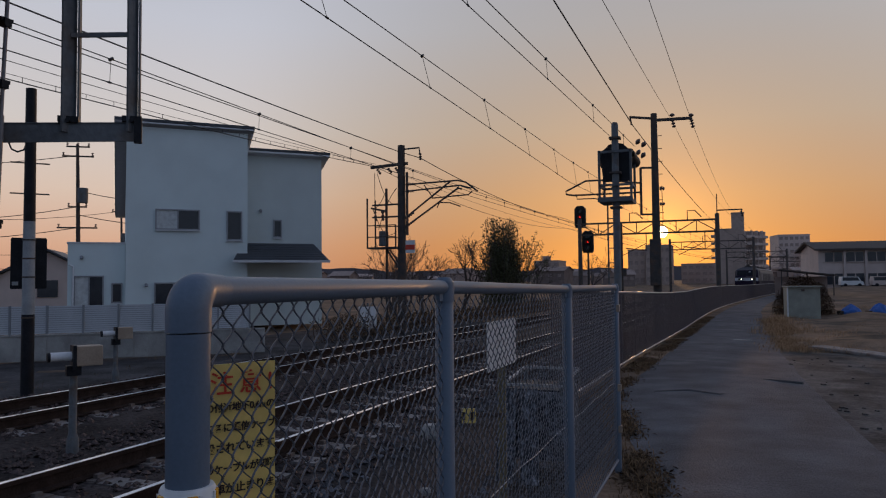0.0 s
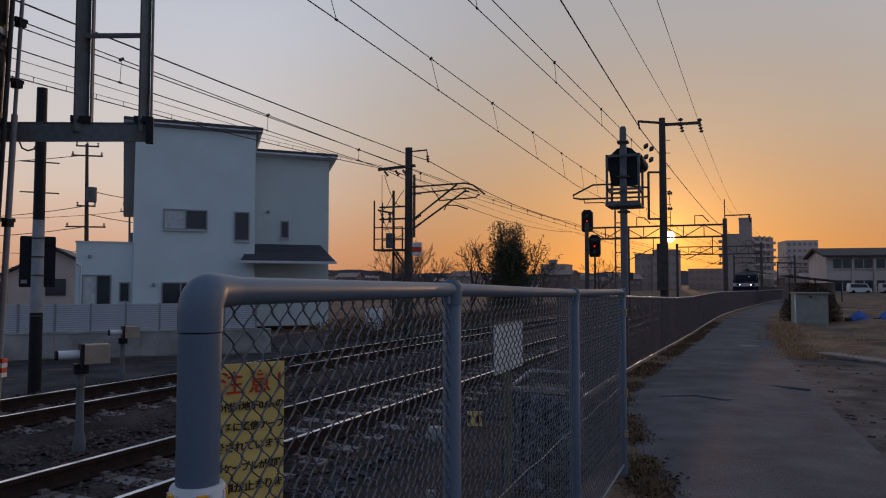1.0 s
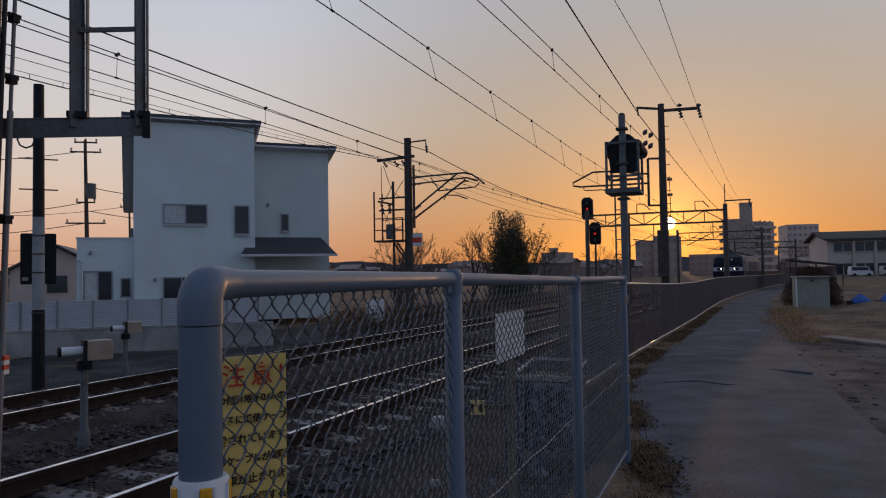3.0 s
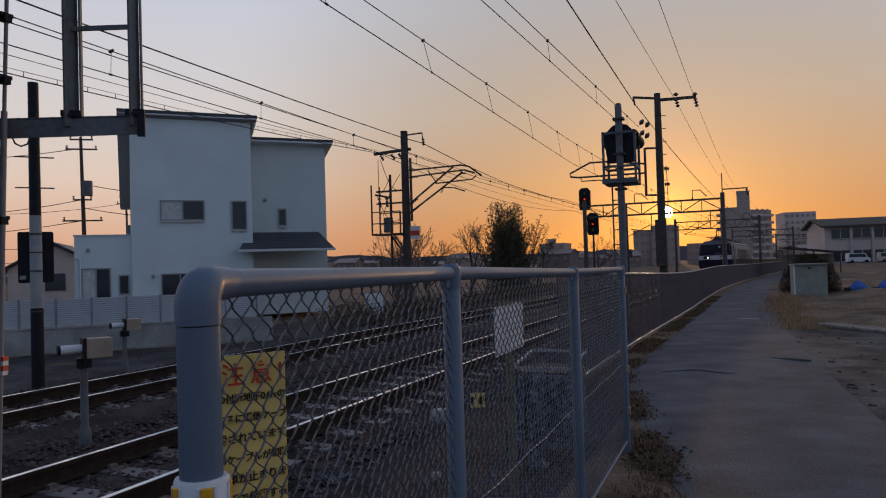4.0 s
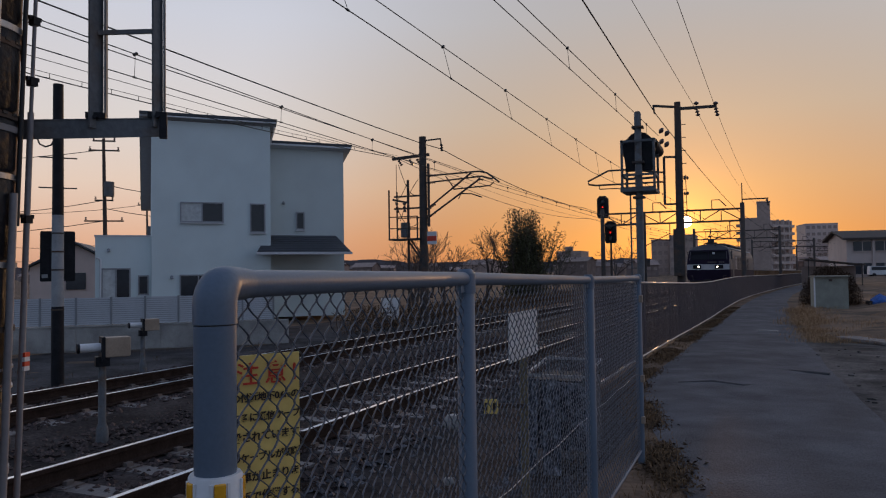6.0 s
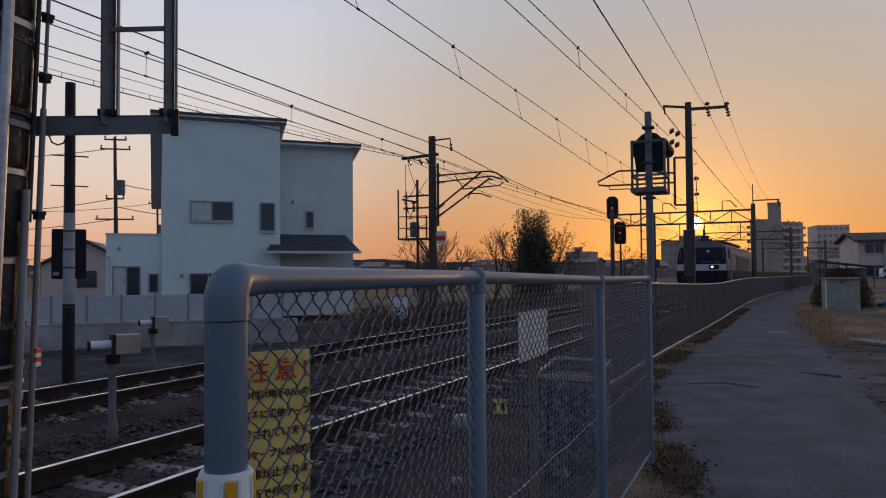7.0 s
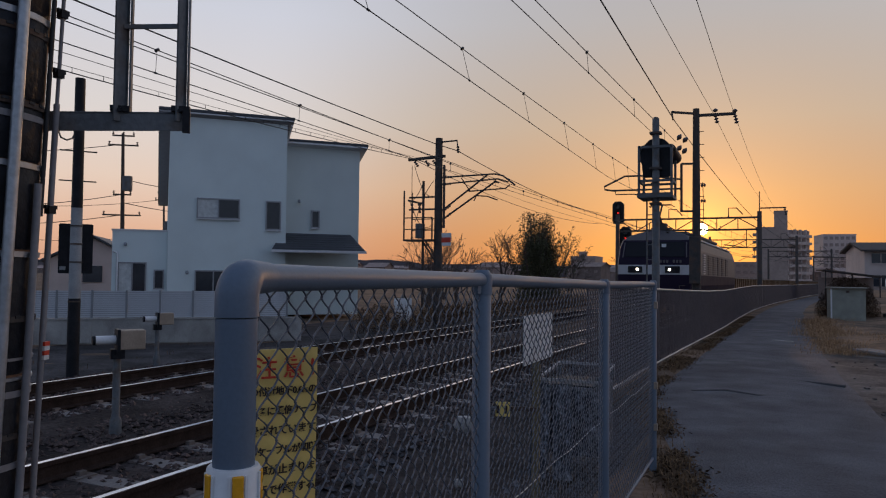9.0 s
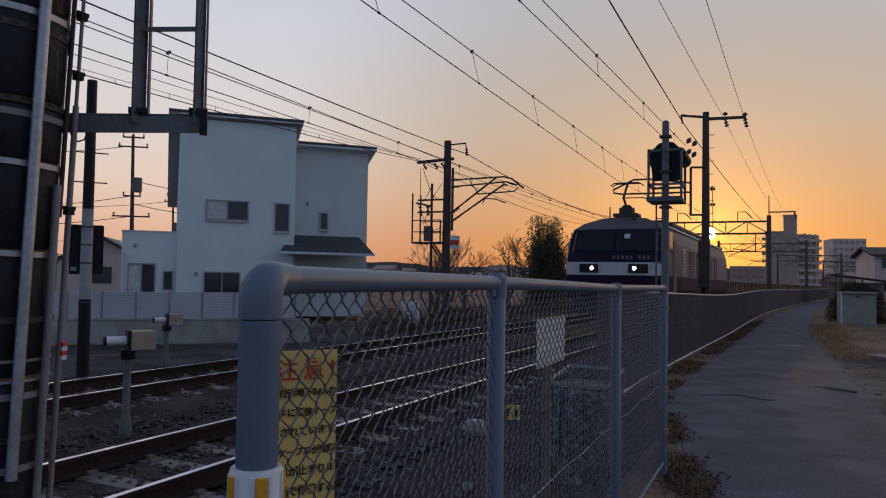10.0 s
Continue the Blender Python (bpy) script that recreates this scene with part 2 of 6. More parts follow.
# ---- geometry helpers ----
class G:
    """Gathers faces for one mesh."""

    def __init__(self):
        self.v, self.f, self.s, self.m = [], [], [], []

    def add(self, verts, faces, smooth=False, m=0):
        k = len(self.v)
        self.v += [tuple(p) for p in verts]
        self.f += [tuple(i + k for i in f) for f in faces]
        self.s += [smooth] * len(faces)
        self.m += [m] * len(faces)
        return self

    def box(self, c, s, rz=0.0, m=0):
        ca, sa = math.cos(rz), math.sin(rz)
        out = []
        for dz in (-.5, .5):
            for dx, dy in ((-.5, -.5), (.5, -.5), (.5, .5), (-.5, .5)):
                x, y = dx * s[0], dy * s[1]
                out.append((c[0] + x * ca - y * sa, c[1] + x * sa + y * ca, c[2] + dz * s[2]))
        return self.add(out, BOXF, False, m)

    def obox(self, c, ax, ay, az, m=0):
        c, ax, ay, az = Vector(c), Vector(ax) / 2, Vector(ay) / 2, Vector(az) / 2
        out = [c + a * ax + b * ay + z * az for z in (-1, 1) for a, b in ((-1, -1), (1, -1), (1, 1), (-1, 1))]
        return self.add(out, BOXF, False, m)

    def bar(self, p, q, w, h, m=0):
        p, q = Vector(p), Vector(q)
        d = q - p
        up = Vector((0, 0, 1)) if abs(d.normalized().z) < 0.95 else Vector((0, 1, 0))
        side = d.cross(up).normalized()
        return self.obox((p + q) / 2, d, side * w, d.cross(side).normalized() * -h, m)

    def tube(self, pts, r, n=8, cap=True, m=0, smooth=True):
        pts = [Vector(p) for p in pts]
        rs = r if isinstance(r, (list, tuple)) else [r] * len(pts)
        rings, ref = [], None
        for i, p in enumerate(pts):
            d = (pts[min(i + 1, len(pts) - 1)] - pts[max(i - 1, 0)]).normalized()
            if ref is None:
                ref = d.cross(Vector((0, 0, 1)) if abs(d.z) < 0.9 else Vector((1, 0, 0))).normalized()
            ref = (ref - d * ref.dot(d)).normalized()
            o = d.cross(ref)
            rings.append([p + rs[i] * (math.cos(2 * math.pi * k / n) * ref + math.sin(2 * math.pi * k / n) * o) for k in range(n)])
        return self.loft(rings, cap, m, smooth)

    def loft(self, rings, cap=True, m=0, smooth=True):
        n = len(rings[0])
        verts = [p for r in rings for p in r]
        faces = [(i * n + k, i * n + (k + 1) % n, (i + 1) * n + (k + 1) % n, (i + 1) * n + k) for i in range(len(rings) - 1) for k in range(n)]
        self.add(verts, faces, smooth, m)
        if cap:
            self.add(rings[0], [tuple(reversed(range(n)))], False, m)
            self.add(rings[-1], [tuple(range(n))], False, m)
        return self

    def mesh(self, name):
        me = bpy.data.meshes.new(name)
        me.from_pydata(self.v, [], self.f)
        me.polygons.foreach_set("use_smooth", self.s)
        me.polygons.foreach_set("material_index", self.m)
        me.update()
        return me


BOXF = [(3, 2, 1, 0), (4, 5, 6, 7), (0, 1, 5, 4), (1, 2, 6, 5), (2, 3, 7, 6), (3, 0, 4, 7)]


def part(name, g, material, parent=None, label="", bevel=0.0, at=None):
    """One mesh object of that material (or materials), under its thing."""
    ob = new(name, g.mesh(name) if isinstance(g, G) else g)
    if not ob.data.materials:
        for m in material if isinstance(material, (list, tuple)) else (material,):
            ob.data.materials.append(m)
    if parent:
        ob.parent = parent
    if at is not None:
        ob.matrix_basis = at
    if label:
        tagged(ob, label)
    if bevel:
        b = ob.modifiers.new("bevel", "BEVEL")
        b.width, b.segments, b.limit_method = bevel, 2, "ANGLE"
    return ob


def thing(name, label, category, group="", m=None, kind=""):
    ob = new(name)
    ob.empty_display_size = 0.2
    if m is not None:
        ob.matrix_basis = m
    return tagged(ob, label, category, group, kind)


rnd = random.Random(7)


def shift(y):
    """How far the line has curved to the right at y."""
    if y <= 1.4:
        return 0.0
    if y < 260:
        return (y - 1.4) ** 2 / 1340
    return (258.6 ** 2) / 1340 + (y - 260) * 2 * 258.6 / 1340


def slope(y):
    return 0.0 if y <= 1.4 else 2 * (min(y, 260) - 1.4) / 1340


def railz(y):
    return -0.006 * min(max(y, 0.0), 120.0)


def roadz(y):
    stops = ((4, 0.0), (16, -0.27), (24, -0.43), (30, -0.50), (45, -0.46), (80, -0.70), (110, -0.75))
    for (a, p), (b, q) in zip(stops, stops[1:]):
        if y <= b:
            return p + (q - p) * max(0.0, y - a) / (b - a)
    return -0.75


def field_rise(u, y):
    """The lots on the right climb gently beyond the shed."""
    k = max(0.0, min(1.0, (y - 48) / 80)) * max(0.0, min(1.0, (u - 1.5) / 4))
    return 0.54 * k * k * (3 - 2 * k)


def along(u, y, z=0.0):
    return Vector((u + shift(y), y, railz(y) + z))


# ---- ground, road, line ----
def build_ground():
    us = [-1800, -900, -400, -200, -100, -60, -40, -28, -20, -16, -13, -11.4, -10.4, -9.8, -6.4, -2.7, -2.3, -2.0, -1.5, -1.0, -0.5, 0, 0.5, 1.0, 1.3, 1.7, 2.1, 2.5, 3, 3.5, 4, 5, 6, 7, 8, 10, 12, 15, 19, 25, 40, 70, 120, 250, 600, 1500]
    ys = [-60, -30, -15, -8, -4, 0, 2, 4, 5, 6, 7, 8, 9, 10, 11, 12, 13, 14, 15, 16, 17, 18, 19, 20, 21, 22, 23, 24, 25, 26, 27, 28, 30, 32, 34, 36, 38, 40, 43, 46, 50, 55, 60, 70, 80, 95, 110, 130, 160, 200, 260, 400, 800, 1600, 3000]
    g, verts = G(), []
    for y in ys:
        for u in us:
            if u < -10.8:
                z = -0.32 + railz(y)
            elif u < -2.5:
                z = railz(y) - 0.45
            elif u < -1.2:
                z = roadz(y) - 0.02 if y > 12.5 else -0.4
            elif u <= 1.2:
                z = roadz(y) - 0.012
            else:
                near = max(0.0, min(1.0, (u - 1.2) / 1.5)) * max(0.0, min(1.0, (y - 17.5) / 3.0))
                z = roadz(y) + near * (0.30 * noise.noise((u * 0.45, y * 0.3, 3.1)) + 0.07 * noise.noise((u * 1.7, y * 1.1, 9.0)) + 0.10)
                z = (roadz(y) if u > 60 else z) + field_rise(u, y)
            verts.append((u + shift(y), y, z))
    n = len(us)
    faces = [(j * n + i, j * n + i + 1, (j + 1) * n + i + 1, (j + 1) * n + i) for j in range(len(ys) - 1) for i in range(n - 1)]
    g.add(verts, faces, True)
    tagged(part("ground", g, SOIL), "dry brown earth of trackside lots and field", "ground", kind="structure")

    g, verts, cols = G(), [], 9
    rows = [-12, -6, -3, 0, 2, 3, 4, 4.6, 5.5, 6.5, 7.5, 8.5, 10, 12, 14, 17, 20, 24, 28, 33, 40, 50, 60, 75, 95, 120, 160]
    for y in rows:
        lo = -0.3 if y < 4.7 else max(-1.5, -0.4 - 0.2 * (y - 4.7))
        hi = max(0.5, 1.38 - 0.017 * max(y, 0)) if y > 7 else 1.26 + (7 - y) * 0.35
        for k in range(cols):
            f = k / (cols - 1)
            w = 0.07 * noise.noise((y * 0.9, f * 5, 1)) if k in (0, cols - 1) else 0
            verts.append((lo + (hi - lo) * f + w + shift(y), y, roadz(y) + 0.012 + 0.02 * math.sin(math.pi * f) - (0.012 if k in (0, cols - 1) else 0)))
    faces = [(j * cols + i, j * cols + i + 1, (j + 1) * cols + i + 1, (j + 1) * cols + i) for j in range(len(rows) - 1) for i in range(cols - 1)]
    g.add(verts, faces, True)
    v = G()
    vs, vus = [4 + 0.5 * i for i in range(32)], [0.7 + 0.35 * i for i in range(16)]
    pts = [(u + shift(y) + 0.1 * noise.noise((u * 2, y * 2, 3)), y, roadz(y) + 0.004 + 0.05 * max(0.0, noise.noise((u * 1.9, y * 1.3, 6))) * min(1.0, max(0.0, u - 1.25))) for y in vs for u in vus]
    v.add(pts, [(j * 16 + i, j * 16 + i + 1, (j + 1) * 16 + i + 1, (j + 1) * 16 + i) for j in range(31) for i in range(15)], True)
    tagged(part("verge", v, VERGE), "grey broken gravel verge beside the lane", "verge", kind="structure")
    w = G()
    ys2, us2 = [-6 + 0.8 * i for i in range(50)], [-16 + 0.6 * i for i in range(10)]
    pts = [(u + shift(y), y, railz(y) - 0.30 + 0.05 * noise.noise((u * 1.1, y * 0.9, 4)) - (0.10 if u > -10.9 else 0)) for y in ys2 for u in us2]
    w.add(pts, [(j * 10 + i, j * 10 + i + 1, (j + 1) * 10 + i + 1, (j + 1) * 10 + i) for j in range(49) for i in range(9)], True)
    tagged(part("trackside_path", w, YARD), "grey compacted dirt path beside the far track", "path", kind="structure")
    tagged(part("road", g, ASPHALT), "narrow grey asphalt lane beside the railway fence", "road", kind="structure")


def build_bed():
    prof = [(-10.7, -0.44), (-10.0, -0.19), (-7.2, -0.17), (-6.4, -0.24), (-5.6, -0.17), (-3.2, -0.18), (-2.4, -0.26), (-1.0, -0.16)]
    ys = [-14 + i * 1.0 for i in range(60)] + [46 + i * 6 for i in range(45)]
    g, verts = G(), []
    for y in ys:
        for u, z in prof:
            if y > 11.5 and u > -3:
                u, z = -2.4 + (u + 2.4) * 0.05, z - 0.25
            verts.append(along(u, y, z + 0.02 * noise.noise((u * 2, y * 2, 0))))
    n = len(prof)
    g.add(verts, [(j * n + i, j * n + i + 1, (j + 1) * n + i + 1, (j + 1) * n + i) for j in range(len(ys) - 1) for i in range(n - 1)], True)
    tagged(part("ballast_bed", g, BALLAST), "brown stone ballast bed under two tracks", "ballast", kind="structure")
    stones, gravel = G(), G()
    octa = [(1, 0, 0), (-1, 0, 0), (0, 1, 0), (0, -1, 0), (0, 0, 1), (0, 0, -1)]
    of = [(0, 2, 4), (2, 1, 4), (1, 3, 4), (3, 0, 4), (2, 0, 5), (1, 2, 5), (3, 1, 5), (0, 3, 5)]
    for i in range(36000):
        y = -3 + 22 * rnd.random() ** 1.15
        u = rnd.uniform(-10.4, -0.95 if y < 11 else -2.5)
        edge = max(0.0, -10.0 - u, min(u + 3.1, 0.3) if u < -2 else 0.2 - (u + 2) * 0.2)
        z = -0.175 - edge * 0.36 + rnd.uniform(-0.01, 0.015)
        if abs(abs(u + 6.37) - 1.92) > 1.05 and abs(u + 6.37) < 0.9:
            z -= 0.04
        s = rnd.uniform(0.02, 0.045)
        c = along(u, y, z)
        a = rnd.random() * 6.28
        ca, sa = math.cos(a) * s, math.sin(a) * s
        fl, ln = rnd.uniform(0.5, 0.9), rnd.uniform(0.8, 1.3)
        (stones if u < -3.4 + 0.4 * rnd.random() else gravel).add([(c.x + p[0] * ca * ln - p[1] * sa, c.y + p[0] * sa * ln + p[1] * ca, c.z + p[2] * s * fl + p[0] * s * 0.25) for p in octa], of)
    tagged(part("ballast_stones", stones, STONE), "loose rusty ballast stones between the rails", "ballast", kind="stuff")
    tagged(part("gravel", gravel, GRAVEL), "loose grey gravel between fence and track", "gravel", kind="stuff")


def rail_mesh(u):
    g = G()
    prof = [(-0.064, -0.153), (0.064, -0.153), (0.064, -0.14), (0.012, -0.125), (0.010, -0.045), (0.0325, -0.036), (0.0325, -0.006), (0.026, 0.0),
            (-0.026, 0.0), (-0.0325, -0.006), (-0.0325, -0.036), (-0.010, -0.045), (-0.012, -0.125), (-0.064, -0.14)]
    ys = [-14 + 2 * i for i in range(60)] + [110 + 8 * i for i in range(25)]
    n = len(prof)
    verts = [along(u + a, y, b) for y in ys for a, b in prof]
    for j in range(len(ys) - 1):
        for k in range(n):
            g.f.append((j * n + k, j * n + (k + 1) % n, (j + 1) * n + (k + 1) % n, (j + 1) * n + k))
            g.s.append(False)
            g.m.append(1 if k == 7 else 0)
    g.v = [tuple(v) for v in verts]
    return g


def build_track(u, label):
    tr = thing("railway_track", label, "railway track", "tracks", kind="structure")
    for d in (-0.566, 0.566):
        part("rail", rail_mesh(u + d), (RUST, RAILTOP), tr, "rusty steel rail with a polished head")
    g = G()
    for (c, s) in (((0, 0, 0), (2.0, 0.22, 0.16)), ((-0.566, 0, 0.082), (0.34, 0.2, 0.016)), ((0.566, 0, 0.082), (0.34, 0.2, 0.016))):
        g.box(c, s)
    for d in (-0.566, 0.566):
        for e in (-0.1, 0.1):
            g.box((d + e, 0, 0.105), (0.05, 0.07, 0.04))
    me = g.mesh("sleeper")
    me.materials.append(SLEEPER)
    y, i = -6.0, 0
    rest = G()
    while y < 150:
        p = along(u, y, -0.245)
        if i < 110:
            part("sleeper", me, SLEEPER, tr, at=pose(p.x, p.y, p.z, 0, 0, -math.degrees(math.atan(slope(y)))))
        else:
            rest.box(p, (2.0, 0.22, 0.16))
        y, i = y + 0.6, i + 1
    tagged(part("far_sleepers", rest, SLEEPER, tr), kind="stuff")


# ---- fences ----
POSTS = [(-0.703, 0.828), (-0.834, 2.148), (-0.829, 4.04), (-0.81, 5.835)]


def zigzag(g, p, q, z0, z1, pitch, w, t, side, sub=1):
    """Woven wire between two feet, as zigzag strands."""
    p, q = Vector((*p, 0)), Vector((*q, 0))
    d = q - p
    n = max(1, int(d.length / (pitch / 2)))
    ax = d.normalized()
    nor = Vector((-ax.y, ax.x, 0))
    rows = int((z1 - z0) / (pitch * 0.43))
    hz = (z1 - z0) / rows
    for i in range(n):
        x0 = d.length * (i + 0.5) / n
        half = d.length / n * 0.5
        verts, faces = [], []
        for q8 in range(rows * sub + 1):
            r = q8 / sub
            k = r % 2
            k = k if k <= 1 else 2 - k
            k = max(-0.93, min(0.93, (k * 2 - 1) * 1.06))
            sx = half * (k if i % 2 else -k) * 1.2
            bulge = side * t * math.cos(math.pi * (r + 0.5))
            c = p + ax * (x0 + sx) + nor * bulge + Vector((0, 0, z0 + r * hz))
            for da, dn in ((-w, 0), (0, -w), (w, 0), (0, w)):
                verts.append(c + ax * da + nor * dn)
        for r in range(rows * sub):
            for k in range(4):
                faces.append((r * 4 + k, r * 4 + (k + 1) % 4, r * 4 + 4 + (k + 1) % 4, r * 4 + 4 + k))
        g.add(verts, faces, True)


def build_near_fence():
    f = thing("chain_link_fence", "blue-grey chain-link fence with a round top rail", "fence")
    tops = [1.457, 1.449, 1.416, 1.404]
    R = 0.0292
    for i, ((x, y), z) in enumerate(zip(POSTS, tops)):
        g = G()
        r = R if i < 3 else 0.028
        if i == 0:
            g.tube([(x, y, -0.1), (x, y, z - 0.06)], r, 24)
        else:
            g.tube([(x, y, -0.1), (x, y, z + 0.015), (x, y, z + 0.028)], [r, r, r * 0.7], 20)
        part("post", g, FENCE, f)
        if i:
            g = G()
            g.tube([(x, y, z - 0.05), (x, y, z + 0.012)], r + 0.003, 20)
            a = Vector(POSTS[i]) - Vector(POSTS[i - 1])
            a = a.normalized()
            g.box((x - a.x * 0.045, y - a.y * 0.045, z - 0.03), (0.012, 0.05, 0.03), math.atan2(a.y, a.x) - math.pi / 2)
            g.tube([(x, y - 0.05, z - 0.03), (x, y + 0.05, z - 0.03)], 0.006, 8)
            part("clamp", g, FENCE, f, "steel rail clamp round the post head")
    # elbow cap of the end post
    x, y = POSTS[0]
    a = (Vector(POSTS[1]) - Vector(POSTS[0])).normalized()
    g = G()
    z = tops[0]
    pts = [(x, y, z - 0.058), (x, y, z - 0.03)]
    for k in range(1, 8):
        b = k / 7 * math.pi / 2
        o = 0.03 * (1 - math.cos(b))
        pts.append((x + a.x * o, y + a.y * o, z - 0.03 + 0.028 * math.sin(b)))
    pts.append((x + a.x * 0.075, y + a.y * 0.075, z - 0.003))
    rr = [0.0305, 0.0305, 0.0305, 0.0303, 0.030, 0.0295, 0.0285, 0.027, 0.0255, 0.0235]
    g.tube(pts, rr, 28)
    part("elbow_cap", g, FENCE, f, "rounded blue-grey corner fitting")
    for i in range(3):
        (x0, y0), (x1, y1) = POSTS[i], POSTS[i + 1]
        g = G()
        off = a * 0.06 if i == 0 else a * 0
        g.tube([(x0 + off.x, y0 + off.y, tops[i] - 0.003), (x1, y1, tops[i + 1] - 0.003)], 0.0215, 20)
        part("top_rail", g, FENCE, f)
        g = G()
        g.tube([(x0, y0, 0.06), (x1, y1, 0.06)], 0.012, 8)
        part("bottom_rail", g, FENCE, f)
        g = G()
        pts = [Vector((x0, y0, 0.66)).lerp(Vector((x1, y1, 0.66)), k / 8) + Vector((-0.012, 0, 0.006 * math.sin(k * 2.1))) for k in range(9)]
        g.tube(pts, 0.0022, 6)
        part("tension_wire", g, GALV, f, "thin bare tension wire")
        g = G()
        zigzag(g, (x0, y0), (x1, y1), 0.06, min(tops[i], tops[i + 1]) - 0.004, 0.056, 0.0021, 0.0019, 1, 6)
        tagged(part("wire_mesh", g, WIRE, f), "dark woven diamond wire mesh", kind="stuff")
    # reflector sleeve
    x, y = POSTS[0]
    g = G()
    g.tube([(x, y, 0.8), (x, y, 1.188), (x, y, 1.192)], [0.037, 0.037, 0.0345], 24)
    part("sleeve", g, WHITE, f, "white plastic sleeve")
    for k in range(5):
        b = math.atan2(-y, -x) + radians(9 + 72 * k)
        for e in (-0.30, 0.30):
            g = G()
            g.box((x + 0.0375 * math.cos(b + e), y + 0.0375 * math.sin(b + e), 1.0), (0.004, 0.004, 0.37), b + e)
            part("rib", g, WHITE, f)
        g = G()
        g.box((x + 0.037 * math.cos(b), y + 0.037 * math.sin(b), 1.005), (0.006, 0.0155, 0.36), b)
        part("reflector", g, AMBER, f, "amber reflector strip", bevel=0.002)
    for (px, py), zz in ((POSTS[3], 0.62), (POSTS[3], 1.24), (POSTS[3], 0.3)):
        g = G()
        g.box((px + 0.022, py - 0.012, zz), (0.03, 0.03, 0.055))
        part("bracket", g, BEIGE, f, "small pale clip on the post", bevel=0.004)


def build_far_fence():
    f = thing("railway_fence", "long dark mesh fence with a steel top rail", "fence")
    ys = [8.4 + 2.0 * i for i in range(57)]
    us = lambda y: -2.0 if y > 12 else -2.0 + (12 - y) * 0.02
    h = 1.47
    P = [(us(y) + shift(y), y) for y in ys]
    for (x, y) in P:
        g = G()
        g.tube([(x, y, roadz(y) - 0.1), (x, y, roadz(y) + h - 0.03)], 0.010, 8)
        part("post", g, FARWIRE, f)
    for z, r, name, m in ((h - 0.02, 0.021, "top_rail", GALV), (0.06, 0.02, "bottom_rail", GALV)):
        g = G()
        g.tube([(x, y, roadz(y) + z) for x, y in P], r, 8)
        part(name, g, m, f)
    g = G()
    for i in range(len(P) - 1):
        y = ys[i]
        if y < 34:
            zigzag(g, P[i], P[i + 1], roadz(y) + 0.06, roadz(y) + h - 0.03, 0.05, 0.0022, 0.002, 1)
        else:
            zigzag(g, P[i], P[i + 1], roadz(y) + 0.06, roadz(y) + h - 0.03, 0.14, 0.008, 0.004, 1)
    tagged(part("wire_mesh", g, FARWIRE, f), "dense dark wire mesh", kind="stuff")
    g = G()
    for i in range(len(P) - 1):
        (x0, y0), (x1, y1) = P[i], P[i + 1]
        g.bar((x0, y0, roadz(y0) - 0.05), (x1, y1, roadz(y1) - 0.05), 0.1, 0.11)
    part("kerb", g, SOIL, f, "low soil-stained concrete footing")


# ---- house ----
HA = Vector((0.706, 0.708, 0)).normalized()
HB = Vector((-HA.y, HA.x, 0))
HO = Vector((-20.95, 21.1, -0.3))


